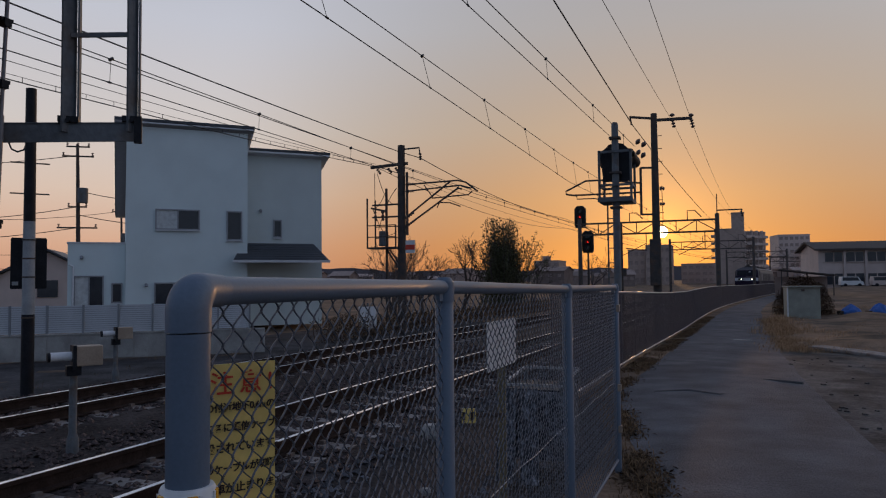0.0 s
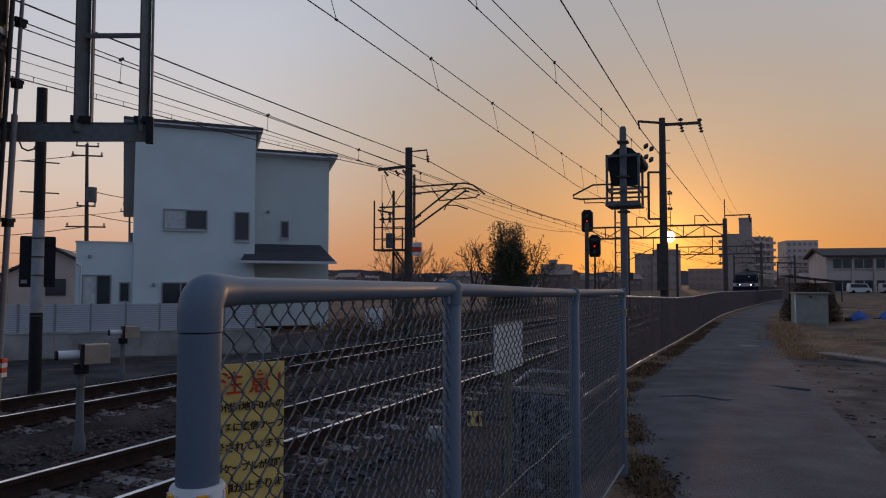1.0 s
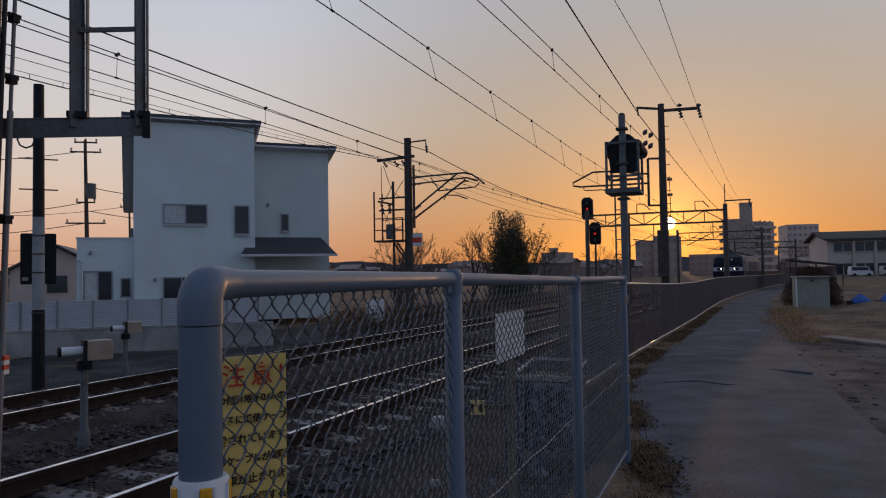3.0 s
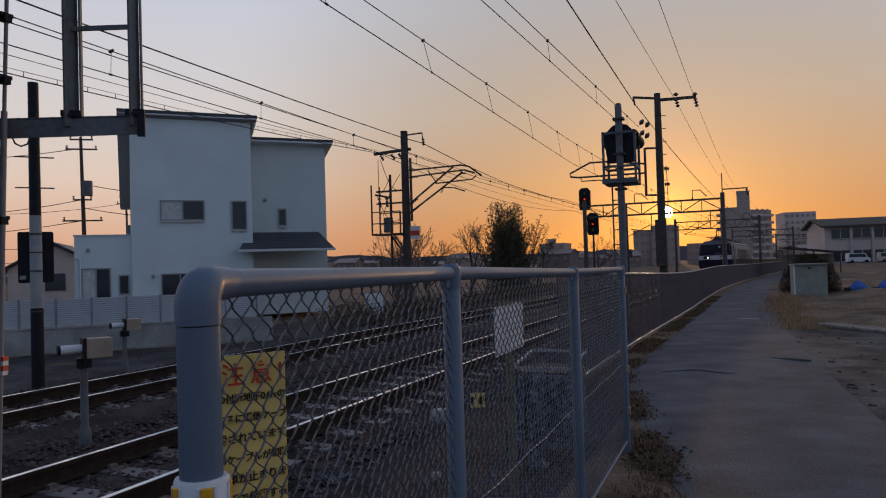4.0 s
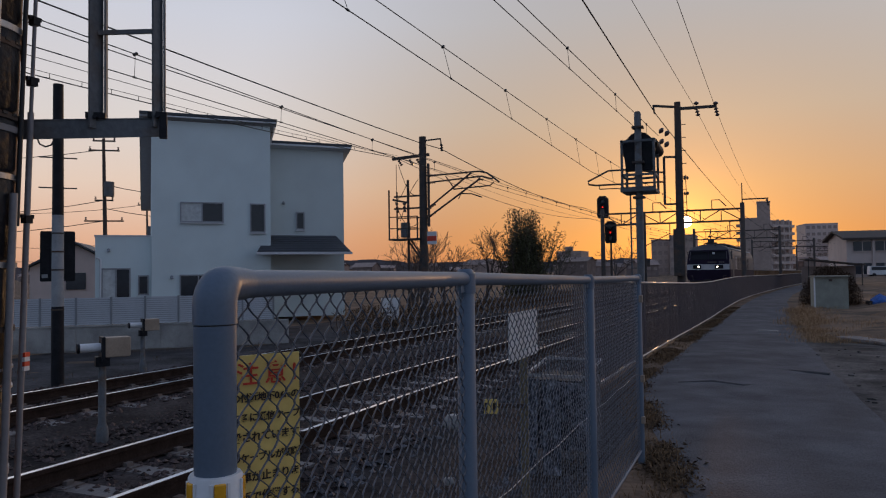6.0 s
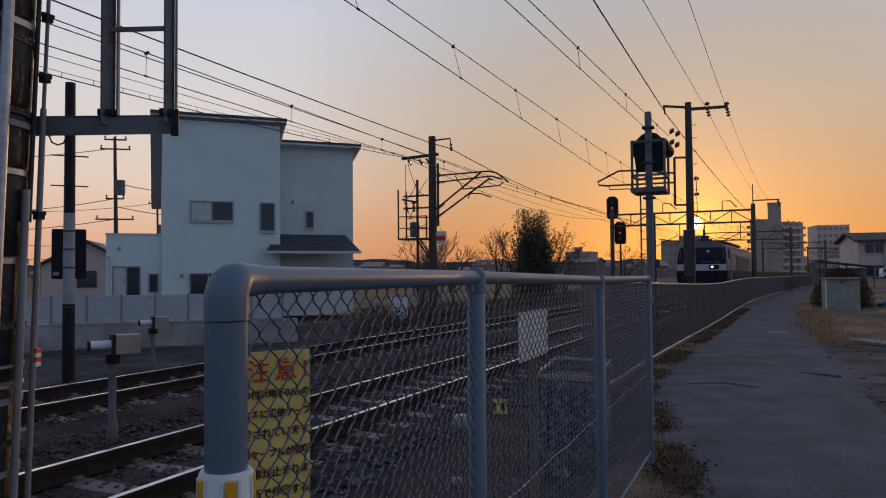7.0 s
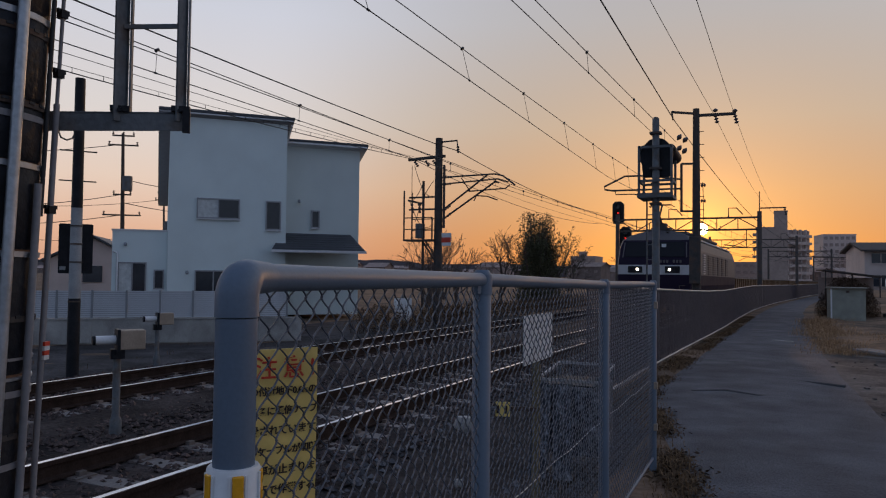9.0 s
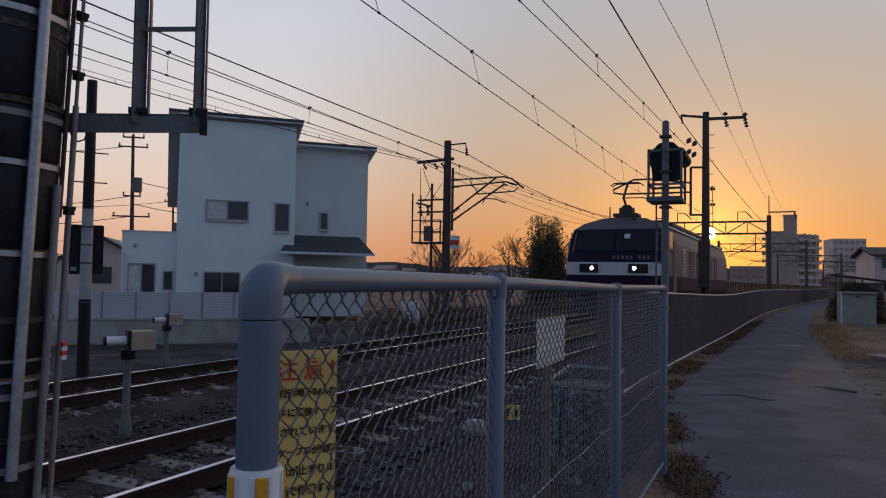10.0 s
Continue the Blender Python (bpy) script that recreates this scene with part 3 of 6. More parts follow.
def build_house():
    h = thing("house", "white two-storey house with dark single-pitch roofs", "house")

    def P(a, b, z):
        return HO + HA * (a * 1.03) + HB * b + Vector((0, 0, z + 0.3))

    def block(g, a0, a1, b0, b1, zf, zb):
        v = [P(a0, b0, -0.3), P(a1, b0, -0.3), P(a1, b1, -0.3), P(a0, b1, -0.3), P(a0, b0, zf), P(a1, b0, zf), P(a1, b1, zb), P(a0, b1, zb)]
        g.add(v, BOXF)

    def slab(name, a0, a1, b0, b1, z0, z1, t, m, lab=""):
        g = G()
        v = [P(a0, b0, z0 - t), P(a1, b0, z0 - t), P(a1, b1, z1 - t), P(a0, b1, z1 - t), P(a0, b0, z0), P(a1, b0, z0), P(a1, b1, z1), P(a0, b1, z1)]
        g.add(v, BOXF)
        return part(name, g, m, h, lab)

    g = G(); block(g, 0, 4.35, 0, 7.0, 7.5, 4.75); part("main_wall", g, STUCCO, h)
    g = G(); block(g, 4.35, 7.55, 1.0, 7.0, 6.8, 5.05); part("side_wall", g, STUCCO2, h, "slightly darker rendered rear wing wall")
    g = G(); block(g, -1.9, -0.004, 0.25, 5.0, 3.0, 3.0); part("annex_wall", g, STUCCO, h, "flat-topped white single-storey wing")
    slab("parapet", -1.93, 0.0, 0.22, 5.03, 3.06, 3.06, 0.06, TRIM)
    k = 2.75 / 7.0
    slab("roof", -0.42, 4.6, -0.2, 7.4, 7.5 + 0.2 * k + 0.2, 4.75 - 0.4 * k + 0.18, 0.10, ROOF, "dark metal single-pitch roof")
    slab("soffit", -0.40, 4.58, -0.18, 7.38, 7.5 + 0.18 * k + 0.09, 4.75 - 0.38 * k + 0.075, 0.075, SOFFIT, "grey boarded eaves")
    k2 = 1.75 / 6.0
    slab("roof", 4.36, 7.84, 0.65, 7.3, 6.8 + 0.35 * k2 + 0.17, 5.05 - 0.3 * k2 + 0.17, 0.10, ROOF)
    slab("soffit", 4.36, 7.82, 0.67, 7.28, 6.8 + 0.33 * k2 + 0.068, 5.05 - 0.28 * k2 + 0.068, 0.068, TRIM)
    # lean-to roof over the entrance
    g = G()
    v = [P(3.75, -0.55, 2.32), P(7.45, -0.55, 2.32), P(7.45, 1.0, 3.05), P(3.75, 1.0, 3.05), P(3.75, -0.55, 2.40), P(7.45, -0.55, 2.40), P(7.2, 1.0, 3.13), P(4.36, 1.0, 3.13)]
    v[2], v[3] = P(7.2, 1.0, 3.05), P(4.36, 1.0, 3.05)
    g.add(v, BOXF)
    porch = part("porch_roof", g, ROOF, h, "dark slate lean-to roof")
    g = G()
    for i in range(7):
        b = -0.5 + i * 0.21
        z = 2.41 + (b + 0.55) * 0.471 + 0.008
        g.bar(P(3.8 + 0.39 * max(0, (b + .55) / 1.55), b, z), P(7.42 - 0.16 * (b + .55), b, z), 0.02, 0.014)
    part("shingle_lap", g, ROOF, porch)
    g = G(); g.bar(P(3.72, -0.6, 2.33), P(7.48, -0.6, 2.33), 0.1, 0.1); part("gutter", g, TRIM, h, "white rain gutter")
    g = G(); g.bar(P(0, -0.205, 7.62), P(4.55, -0.205, 7.62), 0.05, 0.05); part("fascia", g, TRIM, h)
    g = G(); g.bar(P(4.4, 0.63, 6.9), P(7.8, 0.63, 6.9), 0.06, 0.05); part("fascia", g, TRIM, h)
    g = G(); g.tube([P(4.5, -0.15, 7.45), P(4.45, 0.95, 6.75), P(4.42, 0.95, 3.2)], 0.035, 8); part("downpipe", g, TRIM, h)

    def window(a0, a1, z0, z1, b, split=0, curtain=False):
        fr = G()
        c = 0.05
        for p, q in (((a0, z0), (a1, z0)), ((a0, z1), (a1, z1)), ((a0, z0), (a0, z1)), ((a1, z0), (a1, z1))):
            fr.bar(P(p[0], b - 0.03, p[1]), P(q[0], b - 0.03, q[1]), c, c) if p[0] != q[0] else fr.obox(P(p[0], b - 0.03, (p[1] + q[1]) / 2), HA * c, HB * c, (0, 0, q[1] - p[1] + c))
        w = part("window", fr, FRAME, h, "aluminium-framed window")
        n = split or 1
        for i in range(n):
            s0, s1 = a0 + (a1 - a0) * i / n, a0 + (a1 - a0) * (i + 1) / n
            g = G()
            g.obox(P((s0 + s1) / 2, b - 0.012 - 0.012 * i, (z0 + z1) / 2), HA * (s1 - s0 - 0.03), HB * 0.02, (0, 0, z1 - z0 - 0.03))
            part("pane", g, CURTAIN if curtain and i == 0 else GLASS, w, "pale pane with a closed lace curtain" if curtain and i == 0 else "")
            if n > 1 and i:
                g = G(); g.obox(P(s0, b - 0.04, (z0 + z1) / 2), HA * 0.05, HB * 0.03, (0, 0, z1 - z0)); part("mullion", g, FRAME, w)
        g = G(); g.obox(P((a0 + a1) / 2, b - 0.05, z0 - 0.05), HA * (a1 - a0 + 0.1), HB * 0.09, (0, 0, 0.04)); part("sill", g, TRIM, w)

    window(1.02, 2.55, 3.58, 4.33, 0.0, 2, True)
    window(3.58, 4.12, 3.2, 4.32, 0.0)
    window(1.0, 2.3, 0.1, 1.5, 0.0, 2)
    window(5.55, 5.85, 3.4, 4.1, 1.0)
    window(-1.67, -0.74, -0.1, 1.78, 0.25, 2, True)
    window(-0.44, -0.12, 0.8, 1.5, 0.25)
    g = G(); g.tube([P(-1.86, 0.2, 2.2), P(-1.72, 0.18, 2.15), P(-1.72, 0.18, -0.2)], 0.035, 8); part("downpipe", g, TRIM, h)
    for a, b, z in ((5.0, 0.93, 4.45), (-1.45, 0.2, 2.45), (0.7, -0.06, 1.4)):
        g = G()
        g.tube([P(a, b + 0.08, z + 0.04), P(a, b - 0.06, z + 0.05), P(a, b - 0.1, z - 0.02)], [0.05, 0.06, 0.055], 12)
        part("vent_hood", g, FRAME, h, "small round wall vent")


def build_yard_wall():
    w = thing("yard_wall", "grey concrete yard wall with pale slatted panels on top", "wall")
    d = Vector((0.76, 0.65, 0)).normalized()
    o = Vector((-14.86, 13.27, 0)) - d * 4.6
    n = Vector((d.y, -d.x, 0))
    L = 9.2
    g = G()
    g.bar(o + Vector((0, 0, -0.05)), o + d * L + Vector((0, 0, -0.05)), 0.16, 0.6)
    part("base_wall", g, CONCRETE, w, "stained low concrete wall", bevel=0.01)
    g = G()
    g.bar(o + Vector((0, 0, 0.265)), o + d * L + Vector((0, 0, 0.265)), 0.2, 0.03)
    part("coping", g, CONCRETE, w)
    e = o + d * L
    panels, step, first = 11, 0.79, 0.12
    sl = G()
    sl.bar((0, 0, 0), d * (step - 0.05), 0.02, 0.040)
    me = sl.mesh("slat"); me.materials.append(SLAT)
    for i in range(panels + 1):
        p = o + d * (first + step * i)
        g = G(); g.box((p.x, p.y, 0.62), (0.05, 0.05, 0.72), math.atan2(d.y, d.x))
        part("panel_post", g, FRAME, w)
        if i < panels:
            g = G(); g.bar(p + d * 0.03 + n * -0.016 + Vector((0, 0, 0.633)), p + d * (step - 0.03) + n * -0.016 + Vector((0, 0, 0.633)), 0.008, 0.66)
            part("backing_sheet", g, FRAME, w)
            for k in range(13):
                q = p + d * 0.03
                part("slat", me, SLAT, w, at=pose(q.x, q.y, 0.32 + k * 0.052))
    for k in (0.18, 0.42, 0.63):
        p = o + d * (L * k) + n * 0.09
        g = G(); g.box((p.x, p.y, -0.07), (0.42, 0.05, 0.5), math.atan2(d.y, d.x)); part("buttress", g, CONCRETE, w, "shallow concrete buttress")


def build_scrub():
    t = thing("scrub", "dead brown undergrowth along the far track edge", "bushes", "", pose(-11.7, 19.4, -0.4), "stuff")
    g, tw = G(), G()
    for i in range(9000):
        y = 24 * rnd.random()
        h = 0.62 + 0.4 * noise.noise((y * 0.45, 1, 0)) + 0.3 * noise.noise((y * 1.7, 4, 0))
        c = Vector((rnd.gauss(0, 0.35) + 0.018 * y + shift(19.4 + y), y, max(0.02, h * rnd.random() ** 0.7)))
        d = Vector((rnd.gauss(0, 1), rnd.gauss(0, 1), rnd.gauss(0.4, 1))).normalized() * rnd.uniform(0.04, 0.1)
        e = d.cross(Vector((rnd.gauss(0, 1), rnd.gauss(0, 1), rnd.gauss(0, 1)))).normalized() * 0.016
        g.add([c - d, c + e, c + d, c - e], [(0, 1, 2, 3)])
    for i in range(420):
        y = 24 * rnd.random()
        p = Vector((rnd.gauss(0, 0.3) + 0.018 * y + shift(19.4 + y), y, 0))
        q = p + Vector((rnd.gauss(0, 0.25), rnd.gauss(0, 0.25), rnd.uniform(0.3, 0.95)))
        tw.tube([p, p.lerp(q, 0.5) + Vector((rnd.gauss(0, 0.05), 0, 0)), q], [0.012, 0.009, 0.005], 3, cap=False)
    tagged(part("dead_foliage", g, LITTER, t), kind="stuff")
    tagged(part("twig", tw, BARK, t), kind="stuff")


# ---- poles, wires, signals ----
def insulator(g, p, q, r=0.05, n=4):
    p, q = Vector(p), Vector(q)
    pts, rs = [], []
    for i in range(n):
        for f, k in ((0.1, 0.35), (0.4, 1.0), (0.6, 1.0), (0.9, 0.35)):
            pts.append(p.lerp(q, (i + f) / n)); rs.append(r * k)
    g.tube(pts, rs, 8)


def build_left_mast():
    x, y = -10.88, 24.05
    t = thing("catenary_mast", "round steel catenary mast with cantilever and switch platform", "mast", "catenary masts")
    g = G(); g.tube([(x, y, -0.4), (x, y, 6.45)], [0.17, 0.13], 16); part("pole", g, STEEL, t)
    # bracket direction across the track
    A = Vector((1, -0.02, 0))

    def P(a, z, b=0):
        return Vector((x, y + b, z)) + A * a

    g = G()
    g.tube([P(0.1, 5.0), P(2.2, 5.03), P(2.5, 4.95), P(2.95, 4.6)], 0.03, 8)
    g.tube([P(0.1, 4.75), P(2.3, 4.85), P(2.7, 4.72)], 0.028, 8)
    g.tube([P(0.1, 3.75), P(1.9, 5.0)], 0.035, 8)
    g.tube([P(0.15, 3.45), P(2.2, 4.75), P(2.35, 4.72)], 0.035, 8)
    g.tube([P(1.2, 4.45), P(2.6, 4.5), P(2.75, 4.62)], 0.024, 8)
    g.tube([P(1.4, 4.1), P(1.5, 4.28), P(1.9, 4.25), P(2.3, 4.1)], 0.022, 8)
    g.tube([P(0.9, 4.95), P(1.25, 4.45)], 0.02, 8)
    part("cantilever", g, STEEL, t, "hinged tubular cantilever over the track")
    for z in (5.0, 4.75, 3.75, 3.45):
        g = G(); insulator(g, P(0.16, z), P(0.5, z + (0 if z > 4.5 else 0.22))); part("insulator", g, PORCELAIN, t)
    g = G(); g.box(P(0.22, 4.3), (0.06, 0.1, 2.3)); part("upright", g, STEEL, t)
    g = G()
    part("crossarm", G().bar(P(-1.25, 5.72), P(0.25, 5.78), 0.1, 0.1), STEEL, t)
    part("crossarm", G().bar(P(-1.2, 4.3), P(0, 4.3), 0.06, 0.06), STEEL, t)
    part("crossarm", G().bar(P(-1.2, 3.85), P(0, 3.85), 0.06, 0.06), STEEL, t)
    g = G()
    g.tube([P(0, 6.3), P(0.72, 6.32), P(0.75, 6.05)], 0.03, 8); insulator(g, P(0.75, 6.12), P(0.78, 5.85), 0.06, 3)
    part("feeder_arm", g, STEEL, t)
    for a in (-1.0, -0.55, -0.25):
        g = G(); insulator(g, P(a, 5.66), P(a + .15, 5.45), 0.06, 3); part("insulator", g, PORCELAIN, t)
    # switch platform
    g = G()
    g.box(P(-0.68, 2.7), (1.15, 0.7, 0.06))
    for a in (-1.25, -0.1):
        for b in (-0.33, 0.33):
            g.box(P(a, 3.1 if a > -1 else 3.6, b), (0.045, 0.045, 0.85 if a > -1 else 1.85))
    for z in (3.1, 3.52):
        for b in (-0.33, 0.33):
            g.bar(P(-1.25, z, b), P(-0.1, z, b), 0.035, 0.035)
    g.bar(P(-1.25, 4.2), P(-0.6, 4.05), 0.07, 0.07)
    g.tube([P(-0.62, -0.3), P(-0.62, 4.9)], 0.05, 8)
    g.bar(P(-0.62, 2.65), P(0.0, 1.8), 0.06, 0.06)
    g.bar(P(-0.5, 2.65), P(0.1, 1.85), 0.05, 0.05)
    part("platform", g, STEEL, t, "railed steel service platform")
    g = G(); g.box(P(-0.74, 3.05), (0.26, 0.3, 0.55)); part("switch_box", g, GREYSTEEL, t, "grey switch cabinet", bevel=0.02)
    g = G()
    for a in (-1.1, -0.8):
        insulator(g, P(a, 4.1), P(a + 0.05, 3.7), 0.06, 3)
    part("insulator", g, PORCELAIN, t)
    g = G()
    for (a0, z0), (a1, z1), sag in (((-1.0, 5.5), (-0.3, 4.3), 0.3), ((-1.1, 5.5), (-1.1, 4.3), 0.0), ((-0.6, 4.9), (-1.05, 4.2), 0.1), ((-1.2, 4.2), (-0.2, 3.3), 0.5), ((-0.95, 3.4), (-0.2, 4.9), -0.2)):
        g.tube([P(a0 + (a1 - a0) * k / 6, z0 + (z1 - z0) * k / 6 - sag * math.sin(math.pi * k / 6)) for k in range(7)], 0.012, 5)
    part("jumper_cable", g, CABLE, t)
    g = G(); g.box(P(0.42, 2.72, -0.2), (0.36, 0.03, 0.46)); s = part("sign_plate", g, WHITE, t, "white plate with a dark red band")
    g = G(); g.box(P(0.42, 2.70, -0.219), (0.36, 0.006, 0.18)); part("band", g, RED, s, "dark red band")


def build_right_pole():
    x, y = -1.98, 24.45
    t = thing("catenary_mast", "concrete catenary mast with crossarm and hanging equipment box", "mast", "catenary masts")
    g = G(); g.tube([(x, y, -0.5), (x, y, 6.88)], [0.15, 0.10], 16); part("pole", g, STEEL, t)
    g = G()
    part("crossarm", G().bar((x, y, 6.66), (-0.82, 25.05, 6.76), 0.08, 0.09), STEEL, t)
    g.bar((x, y, 6.72), (x - 0.72, y - 0.35, 6.76), 0.06, 0.07)
    g.bar((x - 0.72, y - 0.35, 6.79), (x - 0.68, y - 0.33, 6.5), 0.05, 0.05)
    part("crossarm", g, STEEL, t)
    g = G()
    for p in ((-1.42, 24.76), (-0.84, 25.03)):
        insulator(g, (*p, 6.78), (*p, 6.92), 0.085, 1)
        insulator(g, (*p, 6.72), (p[0] + 0.06, p[1], 6.42), 0.07, 3)
        part("insulator", g, PORCELAIN, t); g = G()
    for dx, z in ((-0.52, 5.98), (-0.34, 5.88), (-0.52, 5.62), (-0.36, 5.52)):
        insulator(g, (x + dx - 0.06, y - 0.1, z + 0.05), (x + dx + 0.08, y - 0.1, z - 0.05), 0.11, 1)
        part("insulator", g, PORCELAIN, t); g = G()
    for z in (4.4, 3.9):
        insulator(g, (x + 0.12, y, z), (x + 0.3, y, z), 0.06, 2)
        part("insulator", g, PORCELAIN, t); g = G()
    g = G()
    g.bar((x - 0.44, y - 0.15, 5.1), (x - 0.44, y - 0.15, 3.55), 0.07, 0.1)
    g.bar((x - 0.44, y - 0.15, 5.1), (x, y, 5.1), 0.06, 0.06)
    g.bar((x - 0.44, y - 0.15, 3.57), (x, y, 3.57), 0.06, 0.06)
    part("drop_frame", g, STEEL, t)
    g = G()
    g.tube([(x - 0.44, y - .15, 4.6), (x - 1.6, y - .3, 4.75), (x - 2.2, y - .35, 4.75), (x - 2.85, y - .45, 4.42), (x - 2.83, y - .45, 4.32), (x - 2.6, y - .42, 4.28), (x - 0.44, y - .15, 4.3)], 0.03, 8)
    g.tube([(x - 2.5, y - .42, 4.27), (x - 2.48, y - .4, 4.15), (x - 1.9, y - .35, 4.15), (x - 1.4, y - .3, 4.0)], 0.02, 6)
    part("cantilever", g, STEEL, t, "looped tubular cantilever over the track")
    g = G(); g.box((x - 0.02, y - 0.25, 2.0), (0.34, 0.3, 1.5)); part("equipment_box", g, STEEL, t, "tall dark equipment box", bevel=0.02)
    g = G()
    for i in range(8):
        z = 3.2 + i * 0.42
        part("step_bolt", G().bar((x - 0.02, y, z), (x + 0.24, y + 0.02, z), 0.02, 0.02), STEEL, t)
    g = G(); g.tube([(x + 0.2, y, 4.5), (x + 0.22, y, 3.4), (x + 0.15, y, 2.8)], 0.012, 5); part("jumper_cable", g, CABLE, t)


def build_signal_mast():
    x, y = -1.96, 14.74
    t = thing("railway_signal", "grey steel signal mast with a hooded head in a service cage", "railway signal")
    g = G(); g.tube([(x, y, -0.4), (x, y, 4.58), (x, y, 4.62)], [0.078, 0.068, 0.045], 16); part("pole", g, GREYSTEEL, t)
    # head faces up the line, its back to the lane
    g = G()
    ring = [(-0.33, 3.72), (-0.36, 3.95), (-0.3, 4.08), (-0.16, 4.2), (0, 4.24), (0.16, 4.2), (0.3, 4.08), (0.36, 3.95), (0.33, 3.72), (0.3, 3.45), (-0.3, 3.45)]
    g.loft([[(x + a * 0.88, y + b, z + (0.0 if b < 0.3 else -0.02)) for a, z in ring] for b in (0.12, 0.2, 0.22)], True, 0, False)
    part("backplate", g, BLACK, t, "black rounded backing plate")
    g = G(); g.box((x, y + 0.3, 3.78), (0.3, 0.22, 0.62)); part("signal_head", g, BLACK, t, "black lamp housing", bevel=0.02)
    for a in (-0.24, 0.24):
        g = G(); g.tube([(x + a, y + 0.2, 4.0), (x + a * 1.2, y + 0.75, 3.9)], [0.12, 0.13], 14, cap=False); part("hood", g, BLACK, t)
    g = G()
    bars = [((x + a, y + b, 3.05), (x + a, y + b, 4.05)) for a in (-0.31, 0.31) for b in (-0.1, 0.55)]
    bars += [((x - 0.31, y + b, z), (x + 0.31, y + b, z)) for z in (4.02, 3.35) for b in (-0.1, 0.55)]
    bars += [((x + a, y - 0.1, z), (x + a, y + 0.55, z)) for z in (4.02, 3.35) for a in (-0.31, 0.31)]
    for p, q in bars:
        part("cage_bar", G().bar(p, q, 0.045, 0.045), GREYSTEEL, t, "steel safety cage bar")
    g = G()
    g = G(); g.box((x, y + 0.22, 3.04), (0.66, 0.75, 0.06)); g.box((x, y - 0.14, 3.06), (0.68, 0.04, 0.09)); part("platform", g, GREYSTEEL, t, "small service platform")
    g = G()
    for a in (-0.1, 0.1):
        g.bar((x + a - .1, y + 0.2, 0.0), (x + a - .1, y + 0.2, 3.0), 0.03, 0.03)
    for i in range(9):
        g.bar((x - 0.2, y + 0.2, 0.3 + i * 0.3), (x, y + 0.2, 0.3 + i * 0.3), 0.02, 0.02)
    part("ladder", g, GREYSTEEL, t)
    for z in (4.3, 3.6, 2.9):
        part("clamp", G().box((x, y, z), (0.22, 0.2, 0.04)), STEEL, t)


def build_gantry(y, u0, u1, z0, z1, lab, arm=True):
    t = thing("catenary_gantry", lab, "gantry", "catenary gantries")
    d = Vector((1, -slope(y), 0))

    def P(u, z):
        c = along(u, y)
        return Vector((c.x, y, 0)) + Vector((0, 0, z))

    for u, top in ((u0, z1 + 0.3), (u1, z1 + 1.7 if arm else z1 + 0.4)):
        g = G()
        g.tube([P(u, -1.0), P(u, z1 + 0.39), P(u, z1 + 0.4), P(u, top)], [0.17, 0.14, 0.035, 0.03], 12); part("leg", g, STEEL, t)
    for z in (z0, z1):
        g = G(); g.bar(P(u0, z), P(u1, z), 0.12, 0.12); part("chord", g, STEEL, t)
    n = 7
    for i in range(n):
        a, b = u0 + (u1 - u0) * i / n, u0 + (u1 - u0) * (i + 1) / n
        g = G()
        g.bar(P(b, z0), P(b, z1), 0.06, 0.06)
        g.bar(P(a, z0), P(b, z1), 0.06, 0.06) if i % 2 else g.bar(P(a, z1), P(b, z0), 0.06, 0.06)
        part("brace", g, STEEL, t)
    g = G()
    for c in (-8.3, -4.45):
        g = G()
        g.tube([P(c + 1.5, z0), P(c + 1.5, z0 - 1.2), P(c + 0.1, z0 - 1.0)], 0.04, 6)
        g.tube([P(c + 1.5, z0 - 0.7), P(c - 0.2, z0 - 1.55)], 0.03, 6)
        part("drop_bracket", g, STEEL, t)
        g = G()
        g.tube([P(c + 0.4, z1), P(c + 0.4, z1 + 0.65), P(c + 0.9, z1 + 0.65), P(c + 1.3, z1 + .2)], 0.04, 6)
        part("feeder_horn", g, STEEL, t)
    if arm:
        g = G()
        g.bar(P(u1, z1 + 0.6), P(u1 + 1.6, z1 + 0.6), 0.08, 0.08)
        insulator(g, P(u1 + 1.5, z1 + 0.55), P(u1 + 1.6, z1 + 0.1), 0.08, 3)
        part("side_arm", g, STEEL, t)


MASTS = [-26, 24.4, 52, 90, 130, 170, 210]


